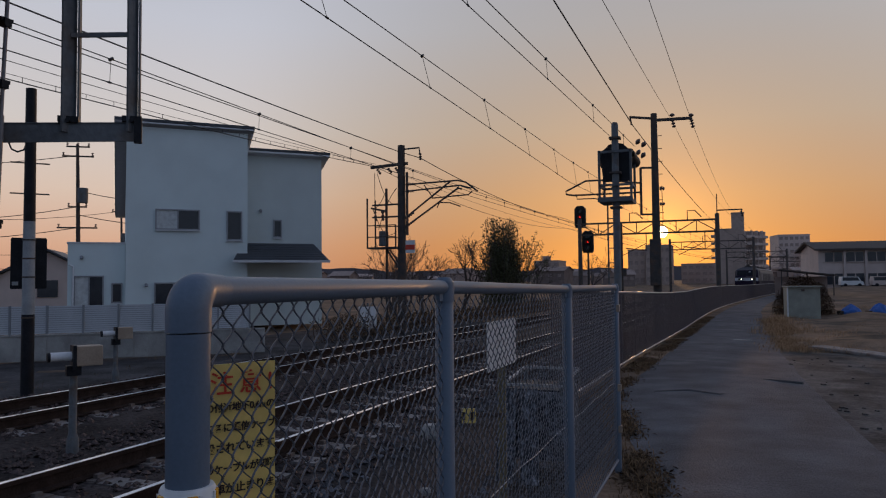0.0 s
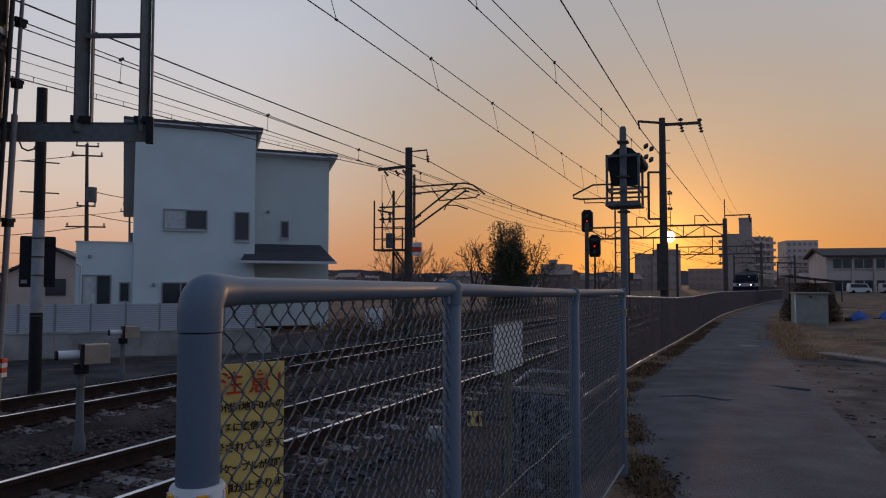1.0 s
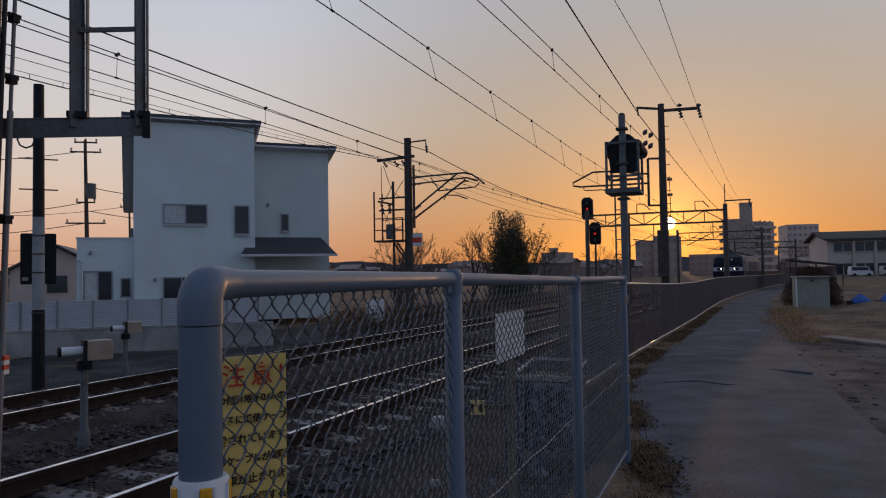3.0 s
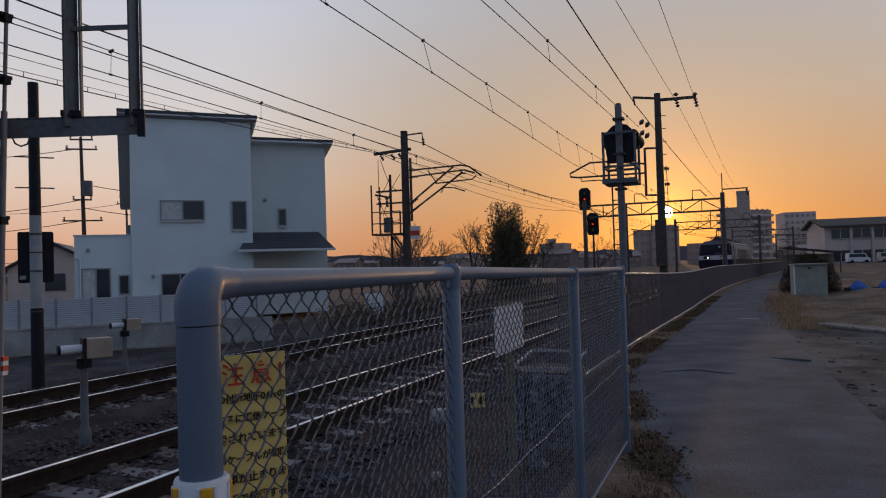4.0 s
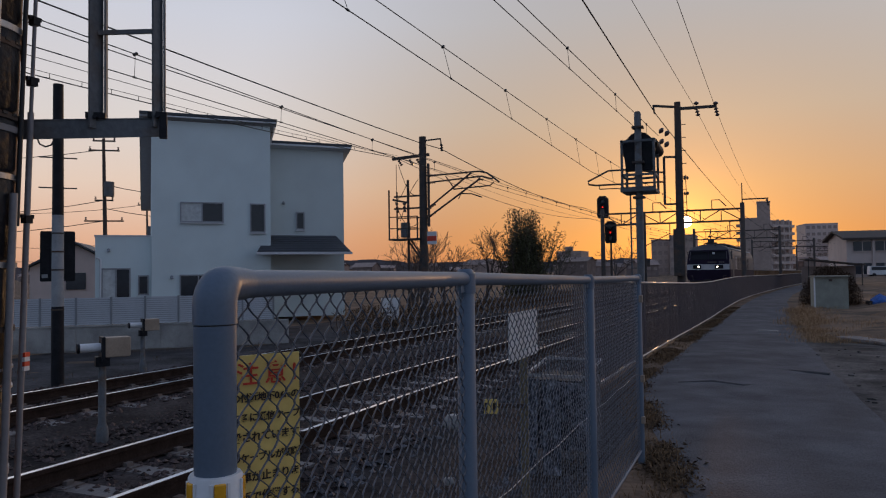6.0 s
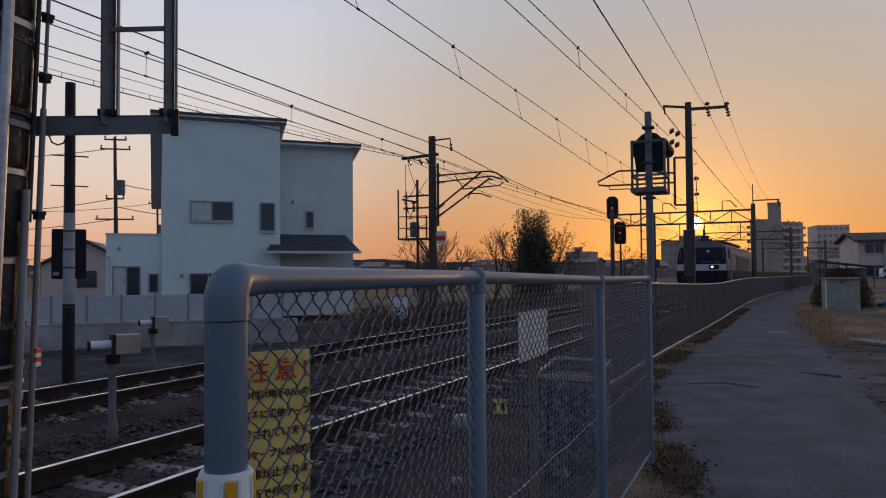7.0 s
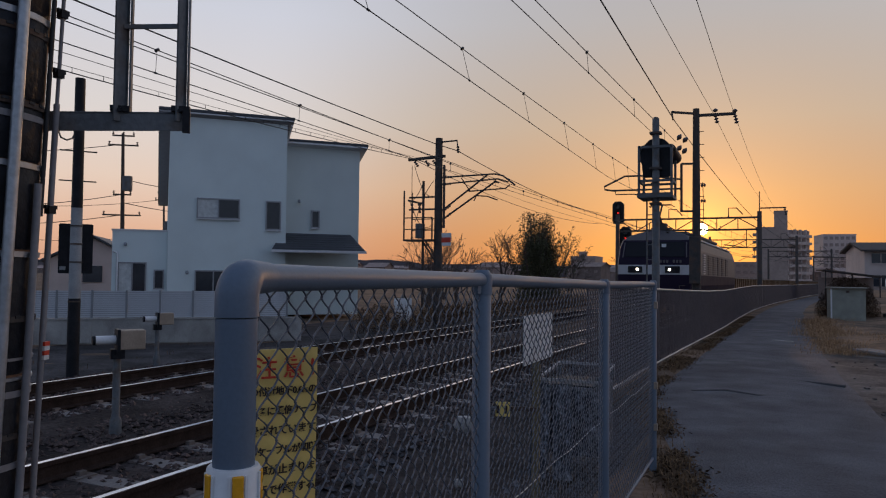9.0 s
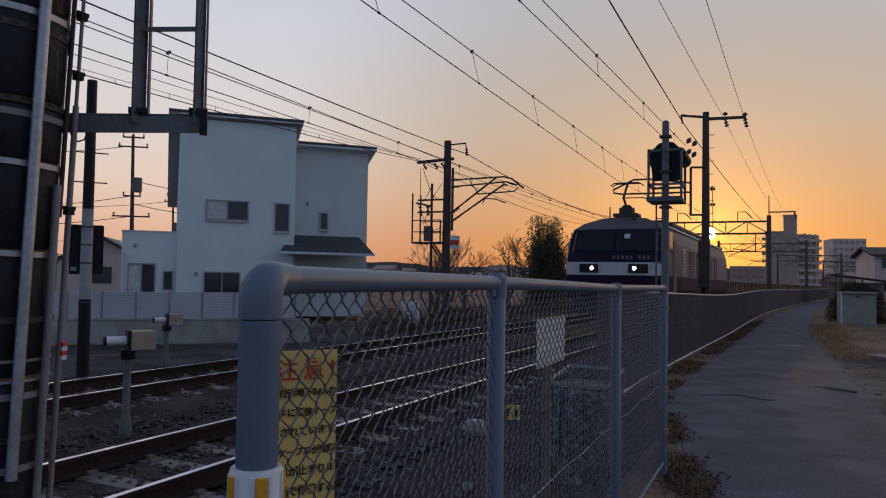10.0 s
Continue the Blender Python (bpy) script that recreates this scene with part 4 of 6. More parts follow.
def build_wires():
    def span(g, a, b, sag, r, k=14):
        pts = [a.lerp(b, i / k) - Vector((0, 0, sag * 4 * (i / k) * (1 - i / k))) for i in range(k + 1)]
        g.tube(pts, r, 5)
        return pts

    def droppers(t, lo, hi, n):
        g = G()
        for i in range(n):
            j = (i + 0.5) / n * 14
            k0, w = int(j), j - int(j)
            p, q = lo[k0].lerp(lo[k0 + 1], w), hi[k0].lerp(hi[k0 + 1], w)
            g.tube([p, q], 0.005, 4)
            g.tube([q - Vector((0, 0.03, 0.02)), q + Vector((0, 0.03, 0.02))], 0.026, 6)
            g.tube([p - Vector((0, 0.03, 0)), p + Vector((0, 0.03, 0))], 0.016, 6)
        tagged(part("dropper", g, CABLE, t), kind="stuff")

    def drop(y):
        return railz(y) * (0 if y < 30 else 1)

    up = Vector((0, 0, 1))
    # first span as (x, z) at its two ends and its sag: contact wire, then messengers
    lines = ((-4.45, 4.68, (5.1,), ((-4.607, 5.146, -4.783, 4.791, 0.0), (-4.876, 5.159, -4.887, 5.615, 0.05))),
             (-8.4, 4.45, (4.72, 4.66), ((-9.073, 4.575, -8.088, 4.405, 0.005), (-9.0, 5.44, -8.092, 4.545, 0.036), (-9.0, 5.016, -8.09, 4.634, 0.028))))
    for u, zc, zm, first in lines:
        t = thing("overhead_line", "contact and messenger wires with droppers above the track", "overhead line", "overhead lines")
        spans = []
        for xa, za, xb, zb, sag in first:
            g = G(); spans.append(span(g, Vector((xa, -26, za)), Vector((xb, 24.3, zb)), sag, 0.0085)); part("contact_wire" if len(spans) == 1 else "messenger_wire", g, CABLE, t)
        droppers(t, spans[0], spans[1], 14)
        ends = [Vector((xb, 24.3, zb)) for xa, za, xb, zb, sag in first]
        for b in MASTS[2:]:
            B = Vector((u + shift(b), b, drop(b)))
            now = [B + up * z for z in (zc,) + zm]
            spans = []
            for k, (p, q) in enumerate(zip(ends, now)):
                g = G(); spans.append(span(g, p, q, 0.03 if k else 0.01, 0.0085)); part("messenger_wire" if k else "contact_wire", g, CABLE, t)
            if b < 100:
                droppers(t, spans[0], spans[1], 14)
            ends = now
    t = thing("anchored_line", "catenary pair ending at insulators on the mast", "overhead line", "overhead lines")
    g = G(); lo = span(g, Vector((-5.064, -26, 5.631)), Vector((-2.594, 24.35, 5.41)), 0.08, 0.008); part("contact_wire", g, CABLE, t)
    g = G(); hi = span(g, Vector((-5.265, -26, 5.919)), Vector((-2.584, 24.35, 5.823)), 0.05, 0.009); part("messenger_wire", g, CABLE, t)
    droppers(t, lo, hi, 12)
    thick, thin, bund = "thick black feeder cable on the mast arms", "thin bare line wire on the mast crossarm", "bundled signal cable with hangers"
    # points (x, y, z) from mast to mast, and each span's sag
    routes = ((thick, 0.016, ((-10.238, -26, 6.679), (-10.957, 24.0, 6.225), (-10.2, 24.2, 5.97), (-11.06, 53, 6.09)), (0.35, 0.0, 0.36)),
              (thick, 0.015, ((-2.716, -26, 6.349), (-2.644, 24.4, 6.537), (-0.638, 52, 5.459)), (0.14, 0.16)),
              (thin, 0.0065, ((-3.357, -26, 6.721), (-1.403, 24.4, 6.572), (-0.04, 52, 6.451)), (0.335, 0.23)),
              (thin, 0.0065, ((-2.016, -26, 6.595), (-0.82, 24.4, 6.56), (0.512, 52, 6.319)), (0.30, 0.255)),
              (bund, 0.012, ((-11.715, -26, 6.263), (-11.992, 24.2, 5.758), (-10.4, 52, 5.2)), (0.878, 0.6)),
              (thin, 0.007, ((-11.5, -26, 5.6), (-11.4, 24.2, 5.6), (-9.9, 52, 5.1)), (0.3, 0.3)))
    for lab, r, P, sags in routes:
        t = thing("line_wire", lab, "cable", "line wires")
        P = [Vector(p) for p in P]
        while P[-1].y < 200:
            y = min(m for m in MASTS + [250] if m > P[-1].y + 5)
            P.append(P[-1] + Vector((shift(y) - shift(P[-1].y), y - P[-1].y, railz(y) - railz(P[-1].y))))
        for k, (a, b) in enumerate(zip(P, P[1:])):
            sag = sags[k] if k < len(sags) else 0.3
            g = G(); pts = span(g, a, b, sag, r); part("wire_span", g, CABLE, t)
            if lab == bund and a.y < 20:
                g = G(); span(g, a + Vector((0, 0, 0.1)), b + Vector((0, 0, 0.1)), sag, 0.006); part("carrier_wire", g, CABLE, t)
                g = G()
                for q in range(70):
                    f = (q + .5) / 70 * 14
                    k0, w = int(f), f - int(f)
                    p = pts[k0].lerp(pts[k0 + 1], w)
                    g.tube([p, p + Vector((0, 0, 0.1))], 0.008, 4)
                tagged(part("hanger", g, CABLE, t), kind="stuff")


def build_crossing_pole():
    """Sheathed pole at the crossing with its pipes and bracket frame."""
    t = thing("crossing_pole", "black sheathed pole with steel bands and conduits", "pole")
    cx, cy, r = -1.857, 1.188, 0.15
    L = Vector((0.9, 0.43, 0)) * 0.034
    C = lambda z: Vector((cx, cy, z)) + L * (z - 1.5)
    # Sheaths stop short so the brown paints a sunlit right edge.
    g = G(); g.tube([C(-0.1), C(3.2)], r, 36); part("pole", g, BROWN, t, "rust-brown pole with sunset light put into its colour")
    for z0, z1 in ((0.2, 1.19), (1.203, 1.50), (1.513, 1.72), (1.733, 1.87), (1.885, 2.095), (2.107, 2.9)):
        g = G()
        n = 30
        ring = []
        for z, rr in ((z0, 0.152), (z0 + 0.01, 0.158), (z1 - 0.01, 0.158), (z1, 0.152)):
            ring.append([C(z) + Vector((math.cos(a), math.sin(a), 0)) * rr for a in [radians(-250 + 282 * k / n) for k in range(n + 1)]])
        g.loft(ring, False)
        part("sheath", g, BLACK, t, "black rubber sheath")
    for z, hh, m in ((2.10, 0.008, GALV), (2.06, 0.007, STEEL), (1.878, 0.007, STEEL), (1.847, 0.008, PIPE), (1.727, 0.007, GALV), (1.506, 0.007, GALV), (1.345, 0.007, STEEL), (1.246, 0.0035, PIPE), (1.197, 0.0035, GALV), (1.16, 0.008, PIPE), (1.056, 0.007, STEEL), (0.983, 0.008, PIPE)):
        g = G(); g.tube([C(z - hh), C(z + hh)], 0.1605, 36)
        band = part("band", g, m, t, "thin steel strap")
        if m is STEEL:
            for k in range(16):
                a = radians(-150 + 12.5 * k)
                g = G(); g.box(C(z) + Vector((math.cos(a), math.sin(a), 0)) * 0.1608, (0.003, 0.016, 0.007), a); part("slot", g, CABLE, band)
    for ang, off, rr, z0, z1, m in ((-5, 0.175, 0.0135, 0.96, 3.2, GALV), (23, 0.170, 0.0095, 0.2, 1.68, PIPE), (48, 0.178, 0.0078, -0.1, 1.90, PIPE), (49, 0.178, 0.005, 1.88, 3.2, PIPE), (33, 0.166, 0.006, 1.6, 3.2, CABLE)):
        a = radians(ang)
        d = Vector((math.cos(a), math.sin(a), 0)) * off
        g = G(); g.tube([C(z0) + d, C((z0 + z1) / 2) + d * 1.01, C(z1) + d], rr, 14); part("conduit", g, m, t, "pale steel conduit" if m in (GALV, PIPE) else "")
    g = G()
    for z in (1.98, 2.14, 1.62):
        d = Vector((math.cos(0.85), math.sin(0.85), 0)) * 0.178
        g = G(); g.box(C(z) + d, (0.02, 0.02, 0.02)); g.box(C(z) + d + Vector((0, 0, 0.008)), (0.012, 0.034, 0.010))
        part("saddle", g, BLACK, t)
    d = Vector((math.cos(0.85), math.sin(0.85), 0)) * 0.185
    for k in range(4):
        part("ribbon", G().box(C(1.27 - k * 0.012) + d, (0.016, 0.02, 0.011), 0.3), RED if k % 2 == 0 else WHITE, t, "red and white ribbon")
    a, b = Vector((-1.83, 1.27, 1.852)), Vector((-1.495, 1.552, 1.880))
    d = (b - a).normalized()
    n = Vector((d.y, -d.x, 0)).normalized()
    g = G(); g.bar(a, b, 0.006, 0.05); g.bar(a + n * -0.02 + Vector((0, 0, 0.024)), b + n * -0.02 + Vector((0, 0, 0.024)), 0.046, 0.006)
    part("bracket_arm", g, GREYSTEEL, t, "grey steel angle bracket")
    for f, w in ((0.61, 0.045), (0.965, 0.035)):
        p = a.lerp(b, f)
        g = G(); g.bar(p, p + Vector((0.0, 0, 1.2)), 0.006, w); 
        g.obox(p + Vector((0, 0, 0.6)) + n * -0.018 + d * (w / 2), d * 0.005, n * 0.036, (0, 0, 1.2))
        part("upright", g, GREYSTEEL, t)
        g = G(); g.box(p + Vector((0, 0, 0.035)), (0.05, 0.02, 0.016), math.atan2(d.y, d.x)); g.tube([p + Vector((0, 0, 0.03)) + n * 0.0, p + n * 0.02 + Vector((0, 0, 0.03))], 0.006, 6); part("bolt_plate", g, BLACK, t)
    p, q = a.lerp(b, 0.62) + Vector((0, 0, 0.262)), a.lerp(b, 0.965) + Vector((0, 0, 0.270))
    g = G(); g.bar(p, q, 0.008, 0.012); part("crossbar", g, GREYSTEEL, t)
    g = G(); g.box(b + Vector((0, 0, -0.002)), (0.02, 0.022, 0.056), math.atan2(d.y, d.x)); part("end_plate", g, BLACK, t)


def build_striped_pole():
    x, y = -10.45, 8.5
    t = thing("crossing_signal_pole", "dark and white banded pole with a black crossing-light board", "pole")
    zs = [(-0.4, 1.0, BLACK), (1.0, 2.5, BANDWHITE), (2.5, 4.67, BLACK)]
    for z0, z1, m in zs:
        g = G(); g.tube([(x, y, z0), (x, y, z1)], [0.098 - z0 * 0.004, 0.098 - z1 * 0.004], 16); part("pole_section", g, m, t, "white painted band" if m is BANDWHITE else "dark painted pole section")
    d = Vector((0.63, 0.78, 0))
    n = Vector((0.78, -0.63, 0))
    g = G(); c = Vector((x, y, 1.83)) - n * 0.25
    ring = [(-0.26, -0.405), (-0.245, -0.42), (0.245, -0.42), (0.26, -0.405), (0.26, 0.40), (0.24, 0.42), (-0.24, 0.42), (-0.26, 0.40)]
    g.loft([[c - n * b + d * a + Vector((0, 0, z)) for a, z in ring] for b in (0, 0.05)], True, 0, False)
    board = part("light_board", g, BLACK, t, "black rounded board of the crossing lights")
    part("label_plate", G().obox(c + n * 0.003 - d * 0.19 + Vector((0, 0, -0.33)), d * 0.09, n * 0.006, (0, 0, 0.06)), BANDWHITE, board, "small pale label")
    for z in (3.45, 2.95, 2.2, 1.9, 1.6, 0.95):
        g = G()
        g.bar(Vector((x, y, z)) - d * 0.28, Vector((x, y, z)) + d * 0.28, 0.02, 0.02) if z > 2.5 else g.tube([(x, y, z - 0.012), (x, y, z + 0.012)], 0.102, 14)
        part("step_bolt", g, STEEL, t)
    g = G(); q = Vector((x, y, 3.75)) - d * 0.18
    g.tube([q + d * 0.12 * math.cos(k / 8 * 6.28) + Vector((0, 0, 0.13 * math.sin(k / 8 * 6.28))) for k in range(9)], 0.014, 6); part("cable_loop", g, CABLE, t)


def build_detector(x, y, z, k, base):
    t = thing("obstacle_detector", "crossing obstacle detector with white tube and beige box on a post", "detector", "obstacle detectors")
    d = Vector((-0.55, -0.835, 0))
    n = Vector((0.835, -0.55, 0))
    c = Vector((x, y, z))
    g = G(); g.tube([(x, y, base), (x, y, base + 0.2), (x, y, base + 0.26), (x, y, z - 0.12 * k)], [0.075 * k, 0.07 * k, 0.045 * k, 0.045 * k], 10); part("post", g, GREYSTEEL, t)
    g = G(); g.obox(c - d * 0.16 * k, d * 0.3 * k, n * 0.2 * k, (0, 0, 0.24 * k)); part("box", g, BEIGE, t, "beige instrument box", bevel=0.012 * k)
    g = G(); g.tube([c, c + d * 0.27 * k], 0.055 * k, 16); part("tube", g, WHITE, t, "white hood tube")
    g = G(); g.tube([c + d * 0.25 * k, c + d * 0.282 * k], 0.059 * k, 16); part("lens", g, BLACK, t)
    g = G(); g.obox(c + Vector((0, 0, -0.02 * k)), d * 0.04 * k, n * 0.24 * k, (0, 0, 0.3 * k)); part("plate", g, BLACK, t)
    g = G(); g.obox(c + Vector((0, 0, -0.17 * k)), d * 0.16 * k, n * 0.12 * k, (0, 0, 0.12 * k)); part("swivel", g, BLACK, t)


def build_utility_pole(x, y, h, lab, k=1.0):
    t = thing("utility_pole", lab, "utility pole", "utility poles")
    g = G(); g.tube([(x, y, -0.4), (x - 0.25 * k, y, h)], [0.16 * k, 0.09 * k], 12); part("pole", g, STEEL, t)
    ax = Vector((0.8, 0.6, 0))
    for z, w in ((h - 0.15, 1.1), (h - 0.75, 1.5), (h - 3.9, 0.9), (h - 5.2, 1.9)):
        if z < 1:
            continue
        c = Vector((x - 0.2 * k, y, z))
        g = G(); g.bar(c - ax * w * k * 0.6, c + ax * w * k * 0.6, 0.08, 0.09); part("crossarm", g, STEEL, t)
        g = G()
        for f in (-0.55, 0.0, 0.55):
            g = G()
            insulator(g, c + ax * w * k * f + Vector((0, 0, 0.05)), c + ax * w * k * f + Vector((0, 0, 0.25)), 0.07, 2)
            part("insulator", g, PORCELAIN, t)
    g = G(); g.tube([(x + 0.45 * k, y - 0.2, h - 3.7), (x + 0.45 * k, y - 0.2, h - 2.8)], 0.3 * k, 14); part("transformer", g, GREYSTEEL, t, "grey drum transformer")
    g = G()
    for i, (dz, dx, dy) in enumerate(((-0.7, -16, -9), (-3.9, -14, -6), (-5.2, -14, -8), (-2.9, 9, 5), (-4.4, 10, 6))):
        p = Vector((x - 0.2, y, h + dz)); q = Vector((x + dx, y + dy, h + dz - 0.5))
        g.tube([p.lerp(q, j / 8) - Vector((0, 0, 0.9 * 4 * (j / 8) * (1 - j / 8) * 0.6)) for j in range(9)], 0.022, 4)
    part("service_cable", g, CABLE, t)


def build_red_signal(x, y, heads):
    t = thing("colour_light_signal", "dark railway signal post with a red light", "railway signal", "colour-light signals")
    top = max(z for _, z in heads)
    g = G(); g.tube([(x, y, -0.8), (x, y, top + 0.6)], [0.11, 0.06], 10); part("pole", g, STEEL, t)
    for dx, z in heads:
        c = Vector((x + dx, y, z))
        g = G()
        g.loft([[c + Vector((a, b, e)) for a, e in ((-0.34, -0.8), (0.34, -0.8), (0.42, -0.6), (0.42, 0.66), (0.22, 0.88), (-0.22, 0.88), (-0.42, 0.66), (-0.42, -0.6))] for b in (-0.15, 0.15)], True, 0, False)
        hd = part("signal_head", g, BLACK, t, "black signal head")
        for e in (-0.42, 0.02, 0.46):
            g = G(); g.tube([c + Vector((0, -0.15, e)), c + Vector((0, -0.4, e))], 0.16, 12, cap=False); part("hood", g, BLACK, hd)
            g = G(); g.tube([c + Vector((0, -0.155, e)), c + Vector((0, -0.17, e))], 0.07 if 0 < e < 0.2 else 0.14, 12); part("lens", g, REDLAMP if 0 < e < 0.2 else GLASS, hd, "red signal lens" if 0 < e < 0.2 else "")


# ---- plants ----
def branch(g, p, d, length, r, depth, tips, spread=0.5, up=0.15):
    pts, rs = [p], [r]
    for k in range(3):
        d = (d + Vector((rnd.gauss(0, 0.13), rnd.gauss(0, 0.13), rnd.gauss(0, 0.08) + up * 0.3))).normalized()
        p = p + d * length / 3
        pts.append(p); rs.append(max(0.009, r * (1 - 0.13 * (k + 1))))
    g.tube(pts, rs, 5 if depth > 1 else 3, cap=False)
    if depth == 0:
        tips.append((p, d))
        return
    for _ in range(rnd.choice((2, 3, 3))):
        nd = (d + Vector((rnd.gauss(0, spread), rnd.gauss(0, spread), rnd.gauss(0, spread * 0.6) + up))).normalized()
        branch(g, pts[rnd.choice((2, 3, 3))], nd, length * rnd.uniform(0.6, 0.85), rs[-1] * 0.8, depth - 1, tips, spread, up)


def bare_tree(x, y, h, lab):
    t = thing("bare_tree", lab, "tree", "bare trees", pose(x, y, -0.5))
    g, tips = G(), []
    for _ in range(2):
        branch(g, Vector((rnd.uniform(-.2, .2), 0, 0)), Vector((rnd.uniform(-.3, .3), rnd.uniform(-.2, .2), 1)).normalized(), h * 0.34, h * 0.026, 5, tips, 0.55, 0.12)
    part("branching_trunk", g, BARK, t)


def build_bush(x, y):
    t = thing("bushy_tree", "dense dark evergreen clump with feathery leafy shoots", "tree", "", pose(x, y, -0.5))
    g, leaves = G(), G()

    def leaf(c, k):
        d = Vector((rnd.gauss(0, 1), rnd.gauss(0, 1), rnd.gauss(0.3, 0.9))).normalized()
        s = d.cross(Vector((rnd.gauss(0, 1), rnd.gauss(0, 1), rnd.gauss(0, 1)))).normalized() * 0.024 * k
        leaves.add([c, c + d * 0.07 * k + s, c + d * 0.19 * k, c + d * 0.07 * k - s], [(0, 1, 2, 3)])

    for i in range(120):
        side = rnd.gauss(0.45, 0.95)
        core = abs(side - 0.45) < 0.95
        top = (rnd.uniform(3.6, 6.2) - 0.55 * abs(side - 0.35)) if core else rnd.uniform(2.8, 5.2)
        lean = side * (1.0 if core else 1.35) + rnd.gauss(0, 0.2)
        dy = rnd.gauss(0, 0.7)
        p0, p1 = Vector((0.45 + (side - 0.45) * 0.45, dy * 0.5, 0)), Vector((lean, dy, top))
        bend = Vector((rnd.gauss(0, 0.12), rnd.gauss(0, 0.1), 0.25))
        pts = [p0.lerp(p1, k / 6) + bend * math.sin(math.pi * k / 6) for k in range(7)]
        g.tube(pts, [0.03, 0.027, 0.024, 0.02, 0.016, 0.012, 0.008], 4, cap=False)
        for _ in range(190 if core else 95):
            f = rnd.random() ** (0.9 if core else 0.7) * 5.99
            k = int(f)
            c = pts[k].lerp(pts[k + 1], f - k)
            sp = (0.34 if core else 0.2) * (1.15 - f / 6.5)
            leaf(c + Vector((rnd.gauss(0, sp), rnd.gauss(0, sp), rnd.gauss(0, sp * 0.8))), rnd.uniform(0.7, 1.2))
    for i in range(9000):
        a, e = rnd.random() * 6.28, rnd.random()
        w = (1.62 - 0.75 * e) * rnd.random() ** 0.45 * (1 + 0.25 * noise.noise((a * 1.5, e * 4, 2)))
        leaf(Vector((0.45 + w * math.cos(a), w * math.sin(a), 0.05 + e * 3.9)), 1.0)
    tagged(part("stem", g, BARK, t), "thin upright stems", kind="stuff")
    tagged(part("crown", leaves, LEAF, t), "mass of small dark leaves", kind="stuff")


def blades(g, x, y, z, h, n, sp):
    for _ in range(n):
        a = rnd.random() * 6.28
        p = Vector((x + rnd.gauss(0, sp), y + rnd.gauss(0, sp), z))
        lean = Vector((math.cos(a), math.sin(a), 0)) * h * rnd.uniform(0.2, 0.9)
        hh = h * rnd.uniform(0.5, 1.2)
        w = Vector((-math.sin(a), math.cos(a), 0)) * 0.004
        m = p + lean * 0.4 + Vector((0, 0, hh * 0.7))
        q = p + lean + Vector((0, 0, hh))
        g.add([p - w, p + w, m + w * 0.8, m - w * 0.8, q], [(0, 1, 2, 3), (3, 2, 4)])


def litter(g, x, y, z, n, sp):
    for _ in range(n):
        c = Vector((x + rnd.gauss(0, sp), y + rnd.gauss(0, sp), z + rnd.uniform(0.004, 0.03)))
        a, k = rnd.random() * 6.28, rnd.uniform(0.012, 0.035)
        d = Vector((math.cos(a), math.sin(a), rnd.gauss(0, 0.35))) * k
        w = Vector((-math.sin(a), math.cos(a), rnd.gauss(0, 0.4))) * k * rnd.uniform(0.2, 0.5)
        g.add([c - d, c + w, c + d, c - w], [(0, 1, 2, 3)])


def build_grass():
    g, lf = G(), G()
    for i in range(3600):
        y = 3.0 + 36 * rnd.random() ** 1.7
        lo, hi = (-0.78, -0.46) if y < 6 else (max(-1.9, -0.78 - (y - 6) * 0.22), max(-1.5, -0.5 - 0.2 * (y - 5.6)))
        u = rnd.uniform(lo, hi)
        v = noise.noise((u * 1.6, y * 0.9, 5))
        if v > -0.1:
            litter(lf, u + shift(y), y, roadz(y), 7, 0.08)
        if v > 0.05 or rnd.random() < 0.15:
            blades(g, u + shift(y), y, roadz(y) - 0.01, rnd.uniform(0.02, 0.085), 6, 0.06)
    tagged(part("dry_grass", g, STRAW), "short tufts of dry grass along the fence foot", "grass", kind="stuff")
    tagged(part("leaf_litter", lf, LITTER), "dead brown leaves along the fence foot", "litter", kind="stuff")
    g = G()
    for i in range(5600):
        y = 12 + 44 * rnd.random() ** 1.3
        u = 1.3 + 12 * rnd.random() ** 1.5
        v = noise.noise((u * 0.4, y * 0.25, 7))
        if v < -0.05 or y < 19:
            continue
        blades(g, u + shift(y), y, roadz(y) + 0.06, rnd.uniform(0.04, 0.16), 6, 0.12)
    for i in range(1300):
        y = rnd.uniform(19, 36)
        if noise.noise((y * 0.7, 3, 1)) > -0.15:
            blades(g, 1.2 + rnd.gauss(0.45, 0.3) + shift(y) - 0.012 * y, y, roadz(y) + 0.03, rnd.uniform(0.03, 0.15) * (1 + 0.8 * (y > 26)), 8, 0.14)
    tagged(part("field_grass", g, STRAW), "dry straw-coloured field grass", "grass", kind="stuff")
    g = G()
    for i in range(160):
        y = rnd.uniform(9, 30)
        u = rnd.uniform(-13.5, -10.7)
        if noise.noise((u * 0.8, y * 0.5, 2)) > 0.1:
            blades(g, u + shift(y), y, -0.35, rnd.uniform(0.04, 0.14), 6, 0.12)
    tagged(part("trackside_weeds", g, LITTER), "low brown weeds at the track edge", "grass", kind="stuff")


